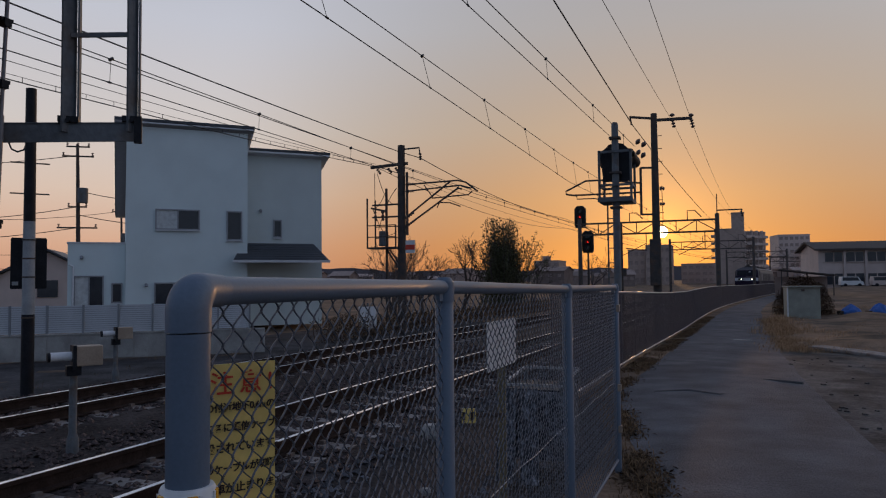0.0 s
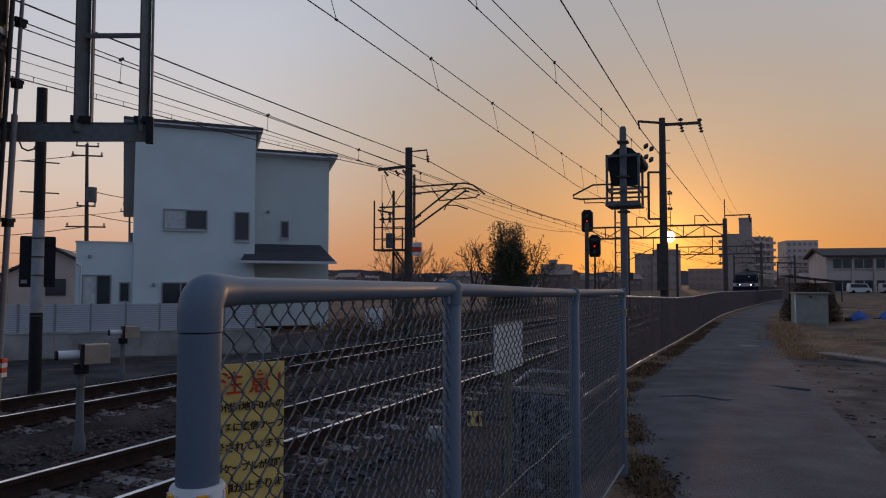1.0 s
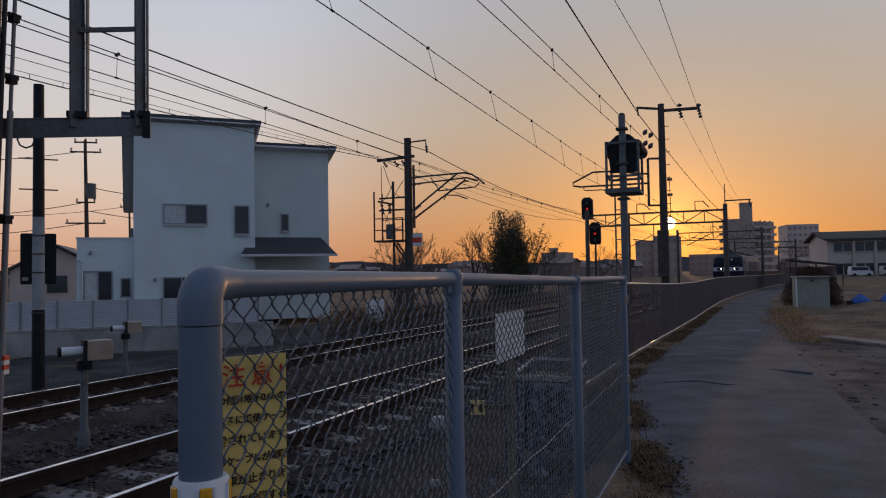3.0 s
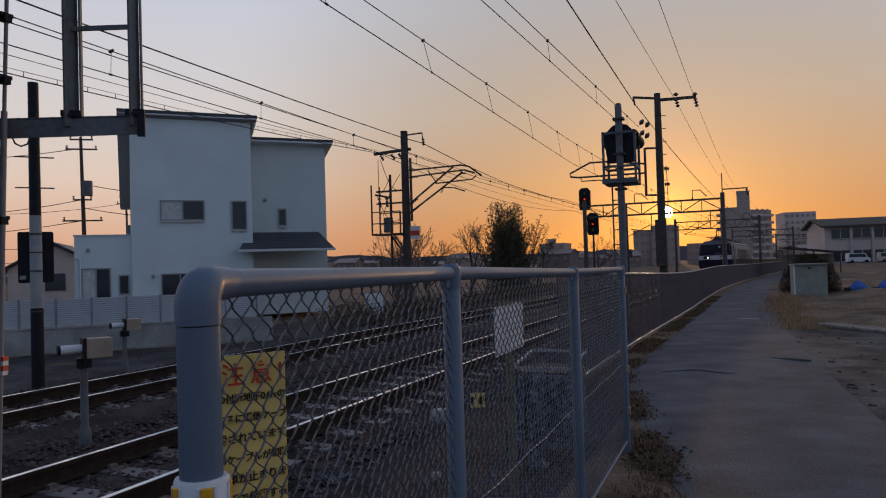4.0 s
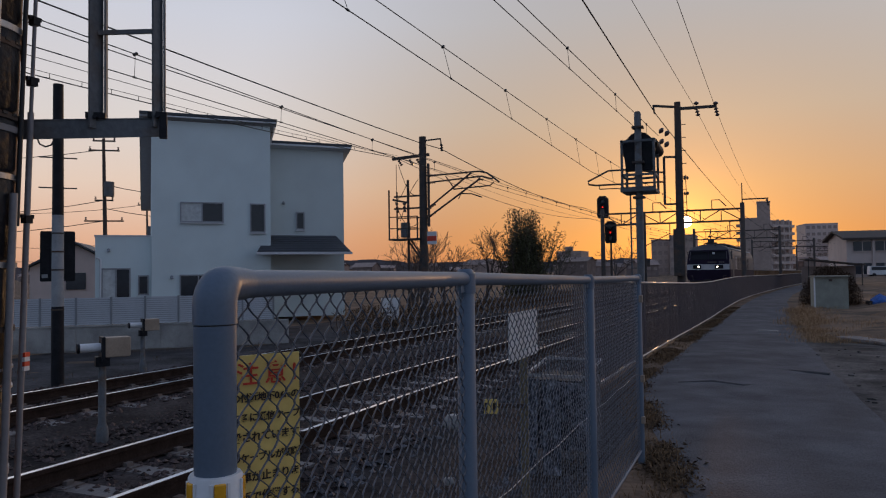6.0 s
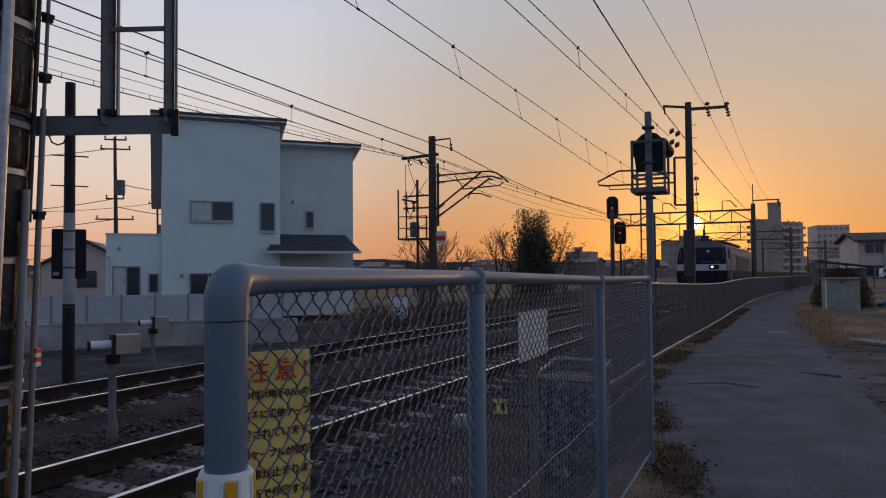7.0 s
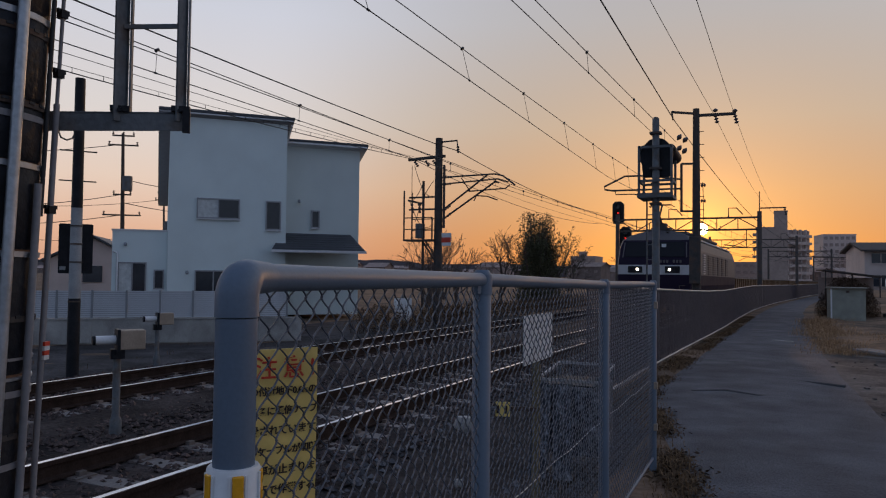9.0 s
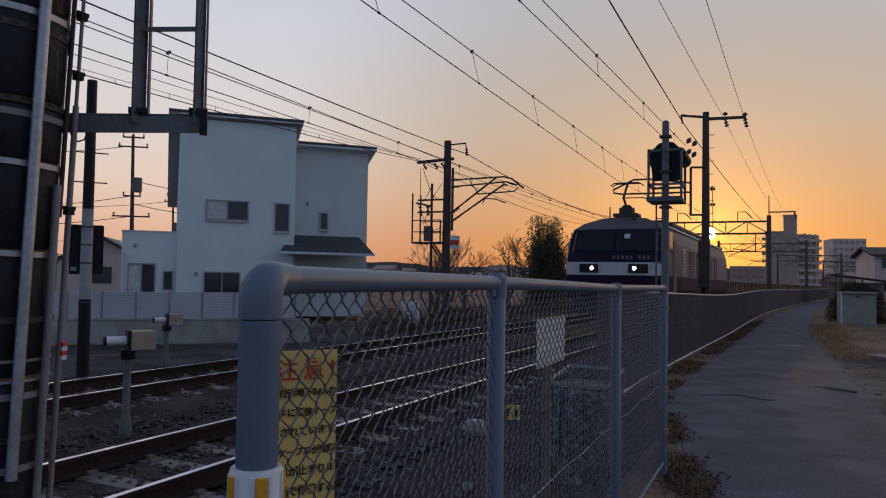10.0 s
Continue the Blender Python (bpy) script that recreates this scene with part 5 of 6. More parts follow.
# ---- field things ----
def build_field():
    # low storage shed
    f = Vector((0.995, 0.10, 0))
    b = Vector((-0.10, 0.995, 0))
    o = Vector((2.88, 38.3, -0.5))
    t = thing("storage_shed", "pale grey-green sheet-metal storage shed on the field", "shed")
    W, D, H = 1.42, 1.1, 1.5

    def P(a, d, z):
        return o + f * a + b * d + Vector((0, 0, z))

    g = G(); g.obox(P(W / 2, D / 2, H / 2), f * W, b * D, (0, 0, H)); part("wall", g, SHEDWALL, t, bevel=0.01)
    g = G(); g.obox(P(W / 2, D / 2 - 0.05, H + 0.03), f * (W + 0.12), b * (D + 0.2), (0, 0, 0.05)); part("roof", g, SHEDWALL, t)
    g = G(); g.obox(P(-0.01, -0.02, H / 2), f * 0.06, b * 0.06, (0, 0, H)); part("corner_post", g, WHITE, t, "white corner strip")
    g = G(); g.obox(P(W * 0.47, -0.02, H - 0.15), f * 0.14, b * 0.05, (0, 0, 0.1)); part("handle", g, STEEL, t)
    # brown hedge behind the shed
    t = thing("hedge", "brown withered hedge behind the shed", "hedge", "", pose(3.85, 41.7, -0.6))
    g = G()
    for i in range(20000):
        a, e = rnd.random() * 6.28, math.asin(rnd.random())
        k = rnd.random() ** 0.3
        c = Vector((1.5 * math.cos(a) * math.cos(e), 1.3 * math.sin(a) * math.cos(e), 2.15 * math.sin(e))) * k * (1 + 0.12 * noise.noise((a * 2, e * 3, 1)))
        d = Vector((rnd.gauss(0, 1), rnd.gauss(0, 1), rnd.gauss(0, 1))).normalized()
        s = d.cross(Vector((0.3, 0.2, 1))).normalized() * 0.014
        g.add([c - d * 0.05, c + s, c + d * 0.06, c - s], [(0, 1, 2, 3)])
    tagged(part("foliage", g, mat("withered_leaf", (0.085, 0.055, 0.036), 0.95, spec=0.08, var=0.2, bump=0, rand=0.25), t), kind="stuff")
    g = G(); g.tube([(0, 0, 0), (0, 0, 1.6)], 0.06, 6); part("stem", g, BARK, t)
    # tarps
    for x, y, s in ((5.96, 41.2, 0.66), (7.3, 41.6, 0.7)):
        t = thing("tarp_heap", "heap under a crumpled blue tarpaulin", "tarpaulin", "blue tarps", pose(x, y, roadz(y) + 0.0))
        g = G()
        rings = []
        for k in range(7):
            e = k / 6
            rings.append([Vector((0.75 * s * math.cos(a) * (1 - e ** 2.5 * 0.95), 0.5 * s * math.sin(a) * (1 - e ** 2.5 * 0.95), 0.85 * s * e)) * (1 + 0.16 * noise.noise((math.cos(a) * 2 + x, math.sin(a) * 2, e * 3))) for a in [2 * math.pi * j / 22 for j in range(22)]])
        g.loft(rings, True, 0, False)
        part("tarpaulin", g, BLUE, t)
        g = G(); g.box((-0.75 * s, -0.1, 0.12), (0.2, 0.3, 0.25), 0.4); part("weight", g, UNDER, t, "dark weight at its edge", bevel=0.02)
    # slabs and repairs
    for x0, y0, x1, y1, w, lab in ((2.15, 20.4, 4.4, 16.6, 0.5, "broken pale concrete edging slab by the lane"),):
        g = G(); g.bar((x0, y0, roadz(18) + 0.03), (x1, y1, roadz(18) + 0.03), w, 0.08)
        tagged(part("kerb_slab", g, SLEEPER, bevel=0.02), lab, "kerb", kind="structure")
    g = G(); g.bar((0.25, 23.5, roadz(23.5) + 0.035), (0.75, 23.3, roadz(23.5) + 0.035), 0.16, 0.03)
    tagged(part("drain_cover", g, CONCRETE), "pale concrete drain strip across the lane", "drain", kind="structure")
    for pts in ([(-0.95, 10.75), (-0.5, 10.95), (-0.1, 10.65), (0.05, 10.8)], [(0.55, 12.9), (0.85, 12.6), (1.1, 12.5)]):
        g = G(); g.tube([(a, c, roadz(c) + 0.014) for a, c in pts], [0.02, 0.045, 0.035, 0.018][:len(pts)], 6)
        tagged(part("road_patch", g, mat("tar_patch", (0.06, 0.06, 0.062), 0.8, var=0.3, scale=8)), "dark tar ridge on the asphalt lane", "road repair", kind="structure")
    g = G()
    for i in range(50):
        y = rnd.uniform(7, 19)
        u = 1.2 + abs(rnd.gauss(0, 0.9))
        s = rnd.uniform(0.012, 0.04)
        g.box((u, y, roadz(y) + 0.012), (s * rnd.uniform(1, 2.2), s * 1.3, s * 0.6), rnd.random() * 3)
    tagged(part("rubble", g, VERGE), "broken asphalt and stones along the lane edge", "rubble", kind="stuff")


SIGN_A, SIGN_B = (-0.814, 0.993), (-0.746, 1.096)


def build_trackside():
    """Things between the fence and the line."""
    t = thing("relay_box", "streaked grey trackside relay box with an open top frame", "equipment box")
    c = Vector((-1.5, 6.25, 0))
    streak = mat("streaked_grey_metal", (0.03, 0.034, 0.045), 0.7, 0.0, var=0.4, scale=9, fine=50, spots=((0.30, 0.32, 0.36), 22, 0.65))
    g = G(); g.box((c.x, c.y, 0.26), (0.5, 0.62, 0.56)); part("body", g, streak, t, bevel=0.015)
    # The body is solid; this black plate paints the shade of an interior.
    g = G(); g.box((c.x, c.y, 0.548), (0.46, 0.58, 0.012)); part("inner_cover", g, BLACK, t, "black plate painting the shade inside the open top")
    g = G()
    for (a0, b0), (a1, b1) in (((-0.25, -0.36), (0.25, -0.36)), ((0.25, -0.36), (0.25, 0.36)), ((0.25, 0.36), (-0.25, 0.36)), ((-0.25, 0.36), (-0.25, -0.36))):
        g.bar((c.x + a0, c.y + b0, 0.66 - 0.06 * (b0 < 0)), (c.x + a1, c.y + b1, 0.66 - 0.06 * (b1 < 0)), 0.014, 0.022)
    part("rim", g, GALV, t, "pale steel rim of the open top")
    for a in (-0.24, 0.24):
        for b in (-0.34, 0.34):
            part("lid_support", G().box((c.x + a, c.y + b, 0.58), (0.03, 0.03, 0.12)), GREYSTEEL, t)
    for a, b, lean in ((-0.24, -0.40, 0.03), (-0.02, -0.41, -0.02)):
        g = G(); g.bar((c.x + a, c.y + b, -0.2), (c.x + a + lean, c.y + b + 0.06, 0.57), 0.15, 0.022); part("side_board", g, streak, t, "streaked grey board against the box")
    t = thing("cable_post", "weathered wooden cable marker post with a yellow tag", "post")
    g = G(); g.box((-1.50, 5.0, 0.32), (0.055, 0.055, 1.1), 0.2); part("stake", g, mat("old_wood", (0.20, 0.16, 0.10), 0.9, var=0.3), t)
    g = G(); g.box((-1.70, 4.86, 0.52), (0.10, 0.012, 0.10), 0.3); tag = part("tag", g, YELLOW, t, "small yellow tag")
    g = G(); g.box((-1.6, 4.92, 0.52), (0.24, 0.02, 0.03), 0.3); part("tag_arm", g, STEEL, t)
    g = G()
    for a in (-0.03, 0.025):
        part("mark", G().box((-1.70 + a, 4.846 + a * 0.3, 0.52), (0.02, 0.006, 0.055), 0.3), INK, tag)
    for x, y, s in ((-3.0, 7.4, 0.15), (-2.3, 5.5, 0.05), (-1.55, 3.2, 0.05)):
        g = G()
        rings = [[Vector((x + s * (1 - abs(e - .4) * 0.7) * math.cos(a) * (1 + 0.2 * noise.noise((a, e * 3, x))), y + s * 0.7 * (1 - abs(e - .4) * .7) * math.sin(a), -0.26 + s * 1.3 * e)) for a in [2 * math.pi * j / 9 for j in range(9)]] for e in (0, .3, .6, .85)]
        g.loft(rings, True, 0, False)
        tagged(part("pale_stone", g, CONCRETE), "pale rounded concrete lump on the ballast", "stone", "pale stones")
    # yellow warning board behind the mesh
    t = thing("warning_sign", "yellow cable warning board with red and dark lettering behind the mesh", "sign")
    a, b = Vector((SIGN_A[0], SIGN_A[1], 0)), Vector((SIGN_B[0], SIGN_B[1], 0))
    d = (b - a).normalized()
    n = Vector((d.y, -d.x, 0))
    off = Vector((0, 0, 0))
    c = (a + b) / 2 + off
    g = G(); g.obox(c + Vector((0, 0, 1.331 - 0.3)), d * (b - a).length, n * 0.004, (0, 0, 0.6)); part("board", g, YELLOW, t)

    def text(name, s, size, f, z, m, lab=""):
        cu = bpy.data.curves.new(name, "FONT")
        cu.body, cu.size, cu.extrude = s, size, 0.0004
        cu.materials.append(m)
        cu.space_character, cu.offset = 0.92, 0.0004
        ob = new(name, cu)
        p = a + d * f + off + n * 0.0035
        ob.matrix_world = Matrix(((d.x, 0, n.x, p.x), (d.y, 0, n.y, p.y), (0, 1, 0, z), (0, 0, 0, 1)))
        bpy.context.view_layer.update()
        dg = bpy.context.evaluated_depsgraph_get()
        me = bpy.data.meshes.new_from_object(ob.evaluated_get(dg))
        mw = ob.matrix_world.copy()
        bpy.data.objects.remove(ob)
        o2 = new(name, me)
        o2.matrix_world = mw
        o2.parent = t
        if lab:
            tagged(o2, lab)

    text("heading", "注 意 !", 0.041, 0.010, 1.284, RED, "red heading characters")
    for i, s in enumerate(("の付近地下0.6mの", "ころに通信ケーブルが", "設されています。", "のケーブルが切断しま", "列車が止まります。", "付近で作業する時は")):
        text("lettering", s, 0.0178 if len(s) < 10 else 0.0158, 0.002, 1.254 - i * 0.0335, INK)
    for i in range(5):
        g = G(); w = (b - a).length * (0.9 - 0.13 * (i % 3))
        g.obox(a + d * (0.006 + w / 2) + n * 0.003 + Vector((0, 0, 1.058 - i * 0.033)), d * w, n * 0.001, (0, 0, 0.012)); part("lettering_bar", g, INK, t)
    # notice
    t = thing("notice_sheet", "plain white weathered notice sheet tied to the mesh", "sign")
    a, b = Vector((-0.858, 2.66, 0)), Vector((-0.857, 3.06, 0))
    g = G(); g.obox(((a.x + b.x) / 2, (a.y + b.y) / 2, 1.21), (b - a), (0.004, 0, 0), (0, 0, 0.19)); part("sheet", g, WHITE, t)
    t = thing("notice_sheet", "plain white weathered notice sheet tied to the mesh", "sign")
    g = G(); g.obox((-11.35, 22.2, 0.25), (0.5, 0.35, 0), (-0.006, 0.008, 0), (0, 0, 0.75)); part("sheet", g, WHITE, t)
    g = G(); g.box((-11.36, 22.23, 0.1), (0.05, 0.05, 1.3)); part("stake", g, GREYSTEEL, t)


# ---- distance ----
def building(name, lab, cat, x, y, w, d, h, rot, wallm, storeys, bays, roofm=None, kind=""):
    t = thing(name, lab, cat, "", pose(x, y, -1.0, 0, 0, rot), kind)
    g = G(); g.box((w / 2, d / 2, h / 2), (w, d, h)); part("wall", g, wallm, t)
    g = G(); g.box((w / 2, d / 2, h + 0.25), (w + 0.3, d + 0.3, 0.5)); part("roof", g, roofm or wallm, t)
    sh = h / storeys
    # Window colour kept close to the wall's, painting in the haze.
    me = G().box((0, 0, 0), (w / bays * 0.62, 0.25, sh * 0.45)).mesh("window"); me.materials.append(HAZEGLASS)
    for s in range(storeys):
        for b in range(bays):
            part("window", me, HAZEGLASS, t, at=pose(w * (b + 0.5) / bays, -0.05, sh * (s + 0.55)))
    return t


def build_distance():
    # apartment block with stair tower: a blank end wall, and a balcony side running off to the right
    t = thing("apartment_building", "grey concrete apartment block with open balconies and stair tower", "apartment building", "", pose(-2.7, 330, -1.0))
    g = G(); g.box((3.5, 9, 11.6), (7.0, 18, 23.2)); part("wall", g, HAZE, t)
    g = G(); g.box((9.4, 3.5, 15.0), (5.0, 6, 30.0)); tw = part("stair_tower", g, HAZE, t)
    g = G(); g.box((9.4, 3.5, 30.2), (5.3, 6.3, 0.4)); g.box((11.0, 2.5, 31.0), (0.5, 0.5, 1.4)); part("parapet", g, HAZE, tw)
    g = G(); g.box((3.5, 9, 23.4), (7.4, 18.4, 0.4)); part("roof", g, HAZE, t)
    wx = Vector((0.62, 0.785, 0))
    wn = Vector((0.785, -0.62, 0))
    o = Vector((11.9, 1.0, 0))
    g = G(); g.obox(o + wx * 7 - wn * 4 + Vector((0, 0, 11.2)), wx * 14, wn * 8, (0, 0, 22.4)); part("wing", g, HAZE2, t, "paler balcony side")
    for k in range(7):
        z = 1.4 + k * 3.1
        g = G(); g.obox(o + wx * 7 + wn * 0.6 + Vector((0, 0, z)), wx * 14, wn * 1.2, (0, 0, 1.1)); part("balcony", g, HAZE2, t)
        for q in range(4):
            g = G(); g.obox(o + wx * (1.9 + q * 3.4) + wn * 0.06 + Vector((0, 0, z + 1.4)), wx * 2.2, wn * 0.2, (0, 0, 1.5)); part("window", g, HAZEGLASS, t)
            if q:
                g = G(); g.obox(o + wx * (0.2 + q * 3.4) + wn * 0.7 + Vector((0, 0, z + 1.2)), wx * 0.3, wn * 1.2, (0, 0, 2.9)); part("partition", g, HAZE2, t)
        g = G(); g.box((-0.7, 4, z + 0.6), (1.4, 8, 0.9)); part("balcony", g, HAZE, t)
    building("office_building", "pale haze-tinted office block far off", "building", 31, 462, 17, 20, 27, 10, HAZE2, 7, 6)
    building("office_building", "pale haze-tinted low office block far off", "building", 46, 440, 16, 20, 19, 10, HAZE2, 5, 7)
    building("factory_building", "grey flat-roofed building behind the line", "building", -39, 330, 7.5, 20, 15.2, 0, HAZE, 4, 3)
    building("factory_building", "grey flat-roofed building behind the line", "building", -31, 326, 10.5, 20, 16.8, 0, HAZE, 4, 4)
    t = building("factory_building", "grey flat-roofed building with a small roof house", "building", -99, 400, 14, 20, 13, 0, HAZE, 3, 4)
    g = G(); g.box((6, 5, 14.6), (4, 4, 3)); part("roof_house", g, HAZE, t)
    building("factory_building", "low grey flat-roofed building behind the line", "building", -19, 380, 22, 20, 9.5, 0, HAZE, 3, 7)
    # hall with shallow gable at the field's end
    t = thing("school_hall", "pale two-storey hall with a low gabled roof and strip windows", "building", "", pose(16.0, 144, -0.4, 0, 0, 8) @ Matrix.Scale(1.37, 4))
    W, H = 28, 4.9
    g = G(); g.add([(0, 0, 0), (W, 0, 0), (W, 9, 0), (0, 9, 0), (0, 0, H), (W, 0, H), (W, 9, H), (0, 9, H), (0, 4.5, H + 1.1), (W, 4.5, H + 1.1)],
                   [(0, 1, 5, 4), (1, 2, 6, 9, 5), (2, 3, 7, 6), (3, 0, 4, 8, 7), (4, 5, 9, 8), (8, 9, 6, 7)]); part("wall", g, HAZE2, t)
    g = G(); g.add([(-.6, -.8, H - .12), (W + .6, -.8, H - .12), (W + .6, 4.5, H + 1.05), (-.6, 4.5, H + 1.05), (-.6, 9.8, H - .12), (W + .6, 9.8, H - .12), (-.6, -.8, H + .12), (W + .6, -.8, H + .12), (W + .6, 4.5, H + 1.25), (-.6, 4.5, H + 1.25), (-.6, 9.8, H + .12), (W + .6, 9.8, H + .12)],
                   [(0, 1, 2, 3), (3, 2, 5, 4), (6, 9, 8, 7), (9, 10, 11, 8), (0, 6, 7, 1), (4, 5, 11, 10), (0, 3, 9, 6), (3, 4, 10, 9), (1, 7, 8, 2), (2, 8, 11, 5)]); part("roof", g, STEEL, t, "dark metal roof")
    for k in range(9):
        for z, hh in ((3.95, 1.3), (1.1, 1.5)):
            g = G(); g.box((1.8 + k * 2.5, -0.04, z), (2.0, 0.15, hh)); wn = part("window", g, GLASS, t)
            g = G(); g.box((1.8 + k * 2.5, -0.13, z), (0.08, 0.06, hh)); g.box((1.8 + k * 2.5, -0.13, z + hh / 2), (2.1, 0.06, 0.09)); g.box((1.8 + k * 2.5, -0.13, z - hh / 2), (2.1, 0.06, 0.09)); part("window_frame", g, HAZE2, wn)
        g = G(); g.box((3.05 + k * 2.5, -0.12, 2.4), (0.3, 0.3, 4.8)); part("pilaster", g, HAZE2, t)
    # carport roof in front
    t = thing("carport", "low dark carport roof on thin posts", "carport", "", pose(5.4, 82, -0.75, 0, 0, 4))
    g = G(); g.add([(0, 0, 3.0), (5.4, 0, 2.35), (5.4, 4.4, 2.35), (0, 4.4, 3.0), (0, 0, 3.12), (5.4, 0, 2.47), (5.4, 4.4, 2.47), (0, 4.4, 3.12)], BOXF); part("roof", g, STEEL, t)
    g = G(); g.box((2.7, 4, 1.15), (5.1, 0.12, 2.3)); part("rear_wall", g, TOWN, t, "brown boarded rear wall")
    for a, e in ((0.3, 2.96), (2.7, 2.68), (5.1, 2.38)):
        g = G(); g.box((a, 0.2, e / 2), (0.1, 0.1, e)); part("post", g, STEEL, t)
    for x, y, c, lab in ((20.1, 138, WHITE, "small white van parked by the hall"), (24.8, 138.6, HAZE2, "pale car parked by the hall")):
        t = thing("parked_van", lab, "van", "parked vehicles", pose(x, y, -0.21, 0, 0, 10))
        g = G()
        prof = [(-1.7, 0.3), (1.7, 0.3), (1.72, 0.85), (1.35, 1.0), (0.95, 1.7), (-1.6, 1.75), (-1.72, 1.0)]
        g.loft([[(a, b, z) for a, z in prof] for b in (-0.75, 0.75)], True, 0, False); part("body", g, c, t, bevel=0.06)
        g = G(); g.loft([[(a, b, z) for a, z in ((-1.5, 1.05), (1.15, 1.05), (0.85, 1.6), (-1.5, 1.62))] for b in (-0.765, 0.765)], True, 0, False); part("side_glass", g, GLASS, t)
        for a in (-1.1, 1.1):
            for b in (-0.7, 0.7):
                g = G(); g.tube([(a, b - 0.08, 0.3), (a, b + 0.08, 0.3)], 0.3, 14); part("wheel", g, BLACK, t)
    # houses of the town
    protos = []
    for w, d, h, r in ((9, 7, 5.2, 1.6), (12, 8, 6.0, 1.4), (7, 7, 4.2, 1.5)):
        t = thing("far_house", "distant tiled-roof town house, haze put into its colour", "house", "far houses", pose(-150 - 20 * len(protos), 260, -1.0))
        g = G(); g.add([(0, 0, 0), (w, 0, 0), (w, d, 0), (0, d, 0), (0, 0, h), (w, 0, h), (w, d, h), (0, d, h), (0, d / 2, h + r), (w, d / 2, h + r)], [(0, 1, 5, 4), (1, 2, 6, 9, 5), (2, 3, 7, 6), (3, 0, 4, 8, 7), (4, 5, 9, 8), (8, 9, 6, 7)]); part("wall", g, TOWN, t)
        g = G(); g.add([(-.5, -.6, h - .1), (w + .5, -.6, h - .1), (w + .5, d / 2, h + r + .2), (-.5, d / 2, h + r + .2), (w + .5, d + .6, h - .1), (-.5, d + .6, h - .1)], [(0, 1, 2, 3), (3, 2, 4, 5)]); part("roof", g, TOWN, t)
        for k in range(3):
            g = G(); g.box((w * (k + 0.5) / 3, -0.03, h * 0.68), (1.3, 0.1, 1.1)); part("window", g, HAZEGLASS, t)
        protos.append(t)
    for i in range(110):
        y = rnd.uniform(240, 560)
        a = radians(rnd.uniform(-58, -5.5))
        if rnd.random() < 0.12:
            a = radians(rnd.uniform(1, 16)); y = rnd.uniform(330, 500)
        x = y * math.tan(a)
        if x > shift(y) - 18 and a < 0:
            continue
        copy_thing(rnd.choice(protos), pose(x, y, -1.0, 0, 0, rnd.uniform(-35, 35)))
    g = G()
    n = 120
    ring = []
    for i in range(n + 1):
        a = radians(-75 + 110 * i / n)
        hh = 14 + 16 * (noise.noise((i * 0.11, 0, 3)) + 0.6) + 5 * noise.noise((i * 0.6, 2, 3))
        ring.append((1500 * math.sin(a), 1500 * math.cos(a), hh))
    verts = [(x, y, -30) for x, y, _ in ring] + ring
    g.add(verts, [(i, i + 1, n + 2 + i, n + 1 + i) for i in range(n)], True)
    tagged(part("backdrop", g, mat("far_ridge", (0.16, 0.14, 0.15), 0.95, var=0.1, scale=0.01, fine=0.05, bump=0)), "low hazy ridge on the horizon", "backdrop", kind="structure")
    # neighbour
    t = thing("neighbour_house", "grey house with a dark gabled roof beyond the yard", "house", "", pose(-47.2, 36.1, -1.18, 0, 0, 40))
    g = G(); g.add([(0, 0, 0), (6, 0, 0), (6, 6, 0), (0, 6, 0), (0, 0, 3.4), (6, 0, 3.4), (6, 6, 3.4), (0, 6, 3.4), (3, 0, 5.0), (3, 6, 5.0)], [(0, 1, 5, 8, 4), (1, 2, 6, 5), (2, 3, 7, 9, 6), (3, 0, 4, 7), (4, 8, 9, 7), (5, 6, 9, 8)]); part("wall", g, HAZE2, t)
    g = G(); g.add([(-.5, -.4, 3.2), (3, -.4, 5.1), (6.5, -.4, 3.2), (-.5, 6.4, 3.2), (3, 6.4, 5.1), (6.5, 6.4, 3.2), (-.5, -.4, 3.35), (3, -.4, 5.25), (6.5, -.4, 3.35), (-.5, 6.4, 3.35), (3, 6.4, 5.25), (6.5, 6.4, 3.35)], [(0, 3, 4, 1), (1, 4, 5, 2), (6, 7, 10, 9), (7, 8, 11, 10), (0, 1, 7, 6), (1, 2, 8, 7), (3, 9, 10, 4), (4, 10, 11, 5), (0, 6, 9, 3), (2, 5, 11, 8)]); part("roof", g, ROOF, t)
    g = G(); g.box((3, -0.05, 2.4), (1.3, 0.1, 1.2)); part("window", g, GLASS, t)


# ---- train ----
def bogie(t, y, k=1.0):
    for s in (-1, 1):
        g = G(); g.box((s * 0.95, y, 0.62), (0.16, 3.2, 0.35)); part("bogie_frame", g, UNDER, t)
        for d in (-1.25, 1.25):
            g = G(); g.tube([(s * 0.6, y + d, 0.5), (s * 0.74, y + d, 0.5)], 0.5 * k, 20); part("wheel", g, UNDER, t)


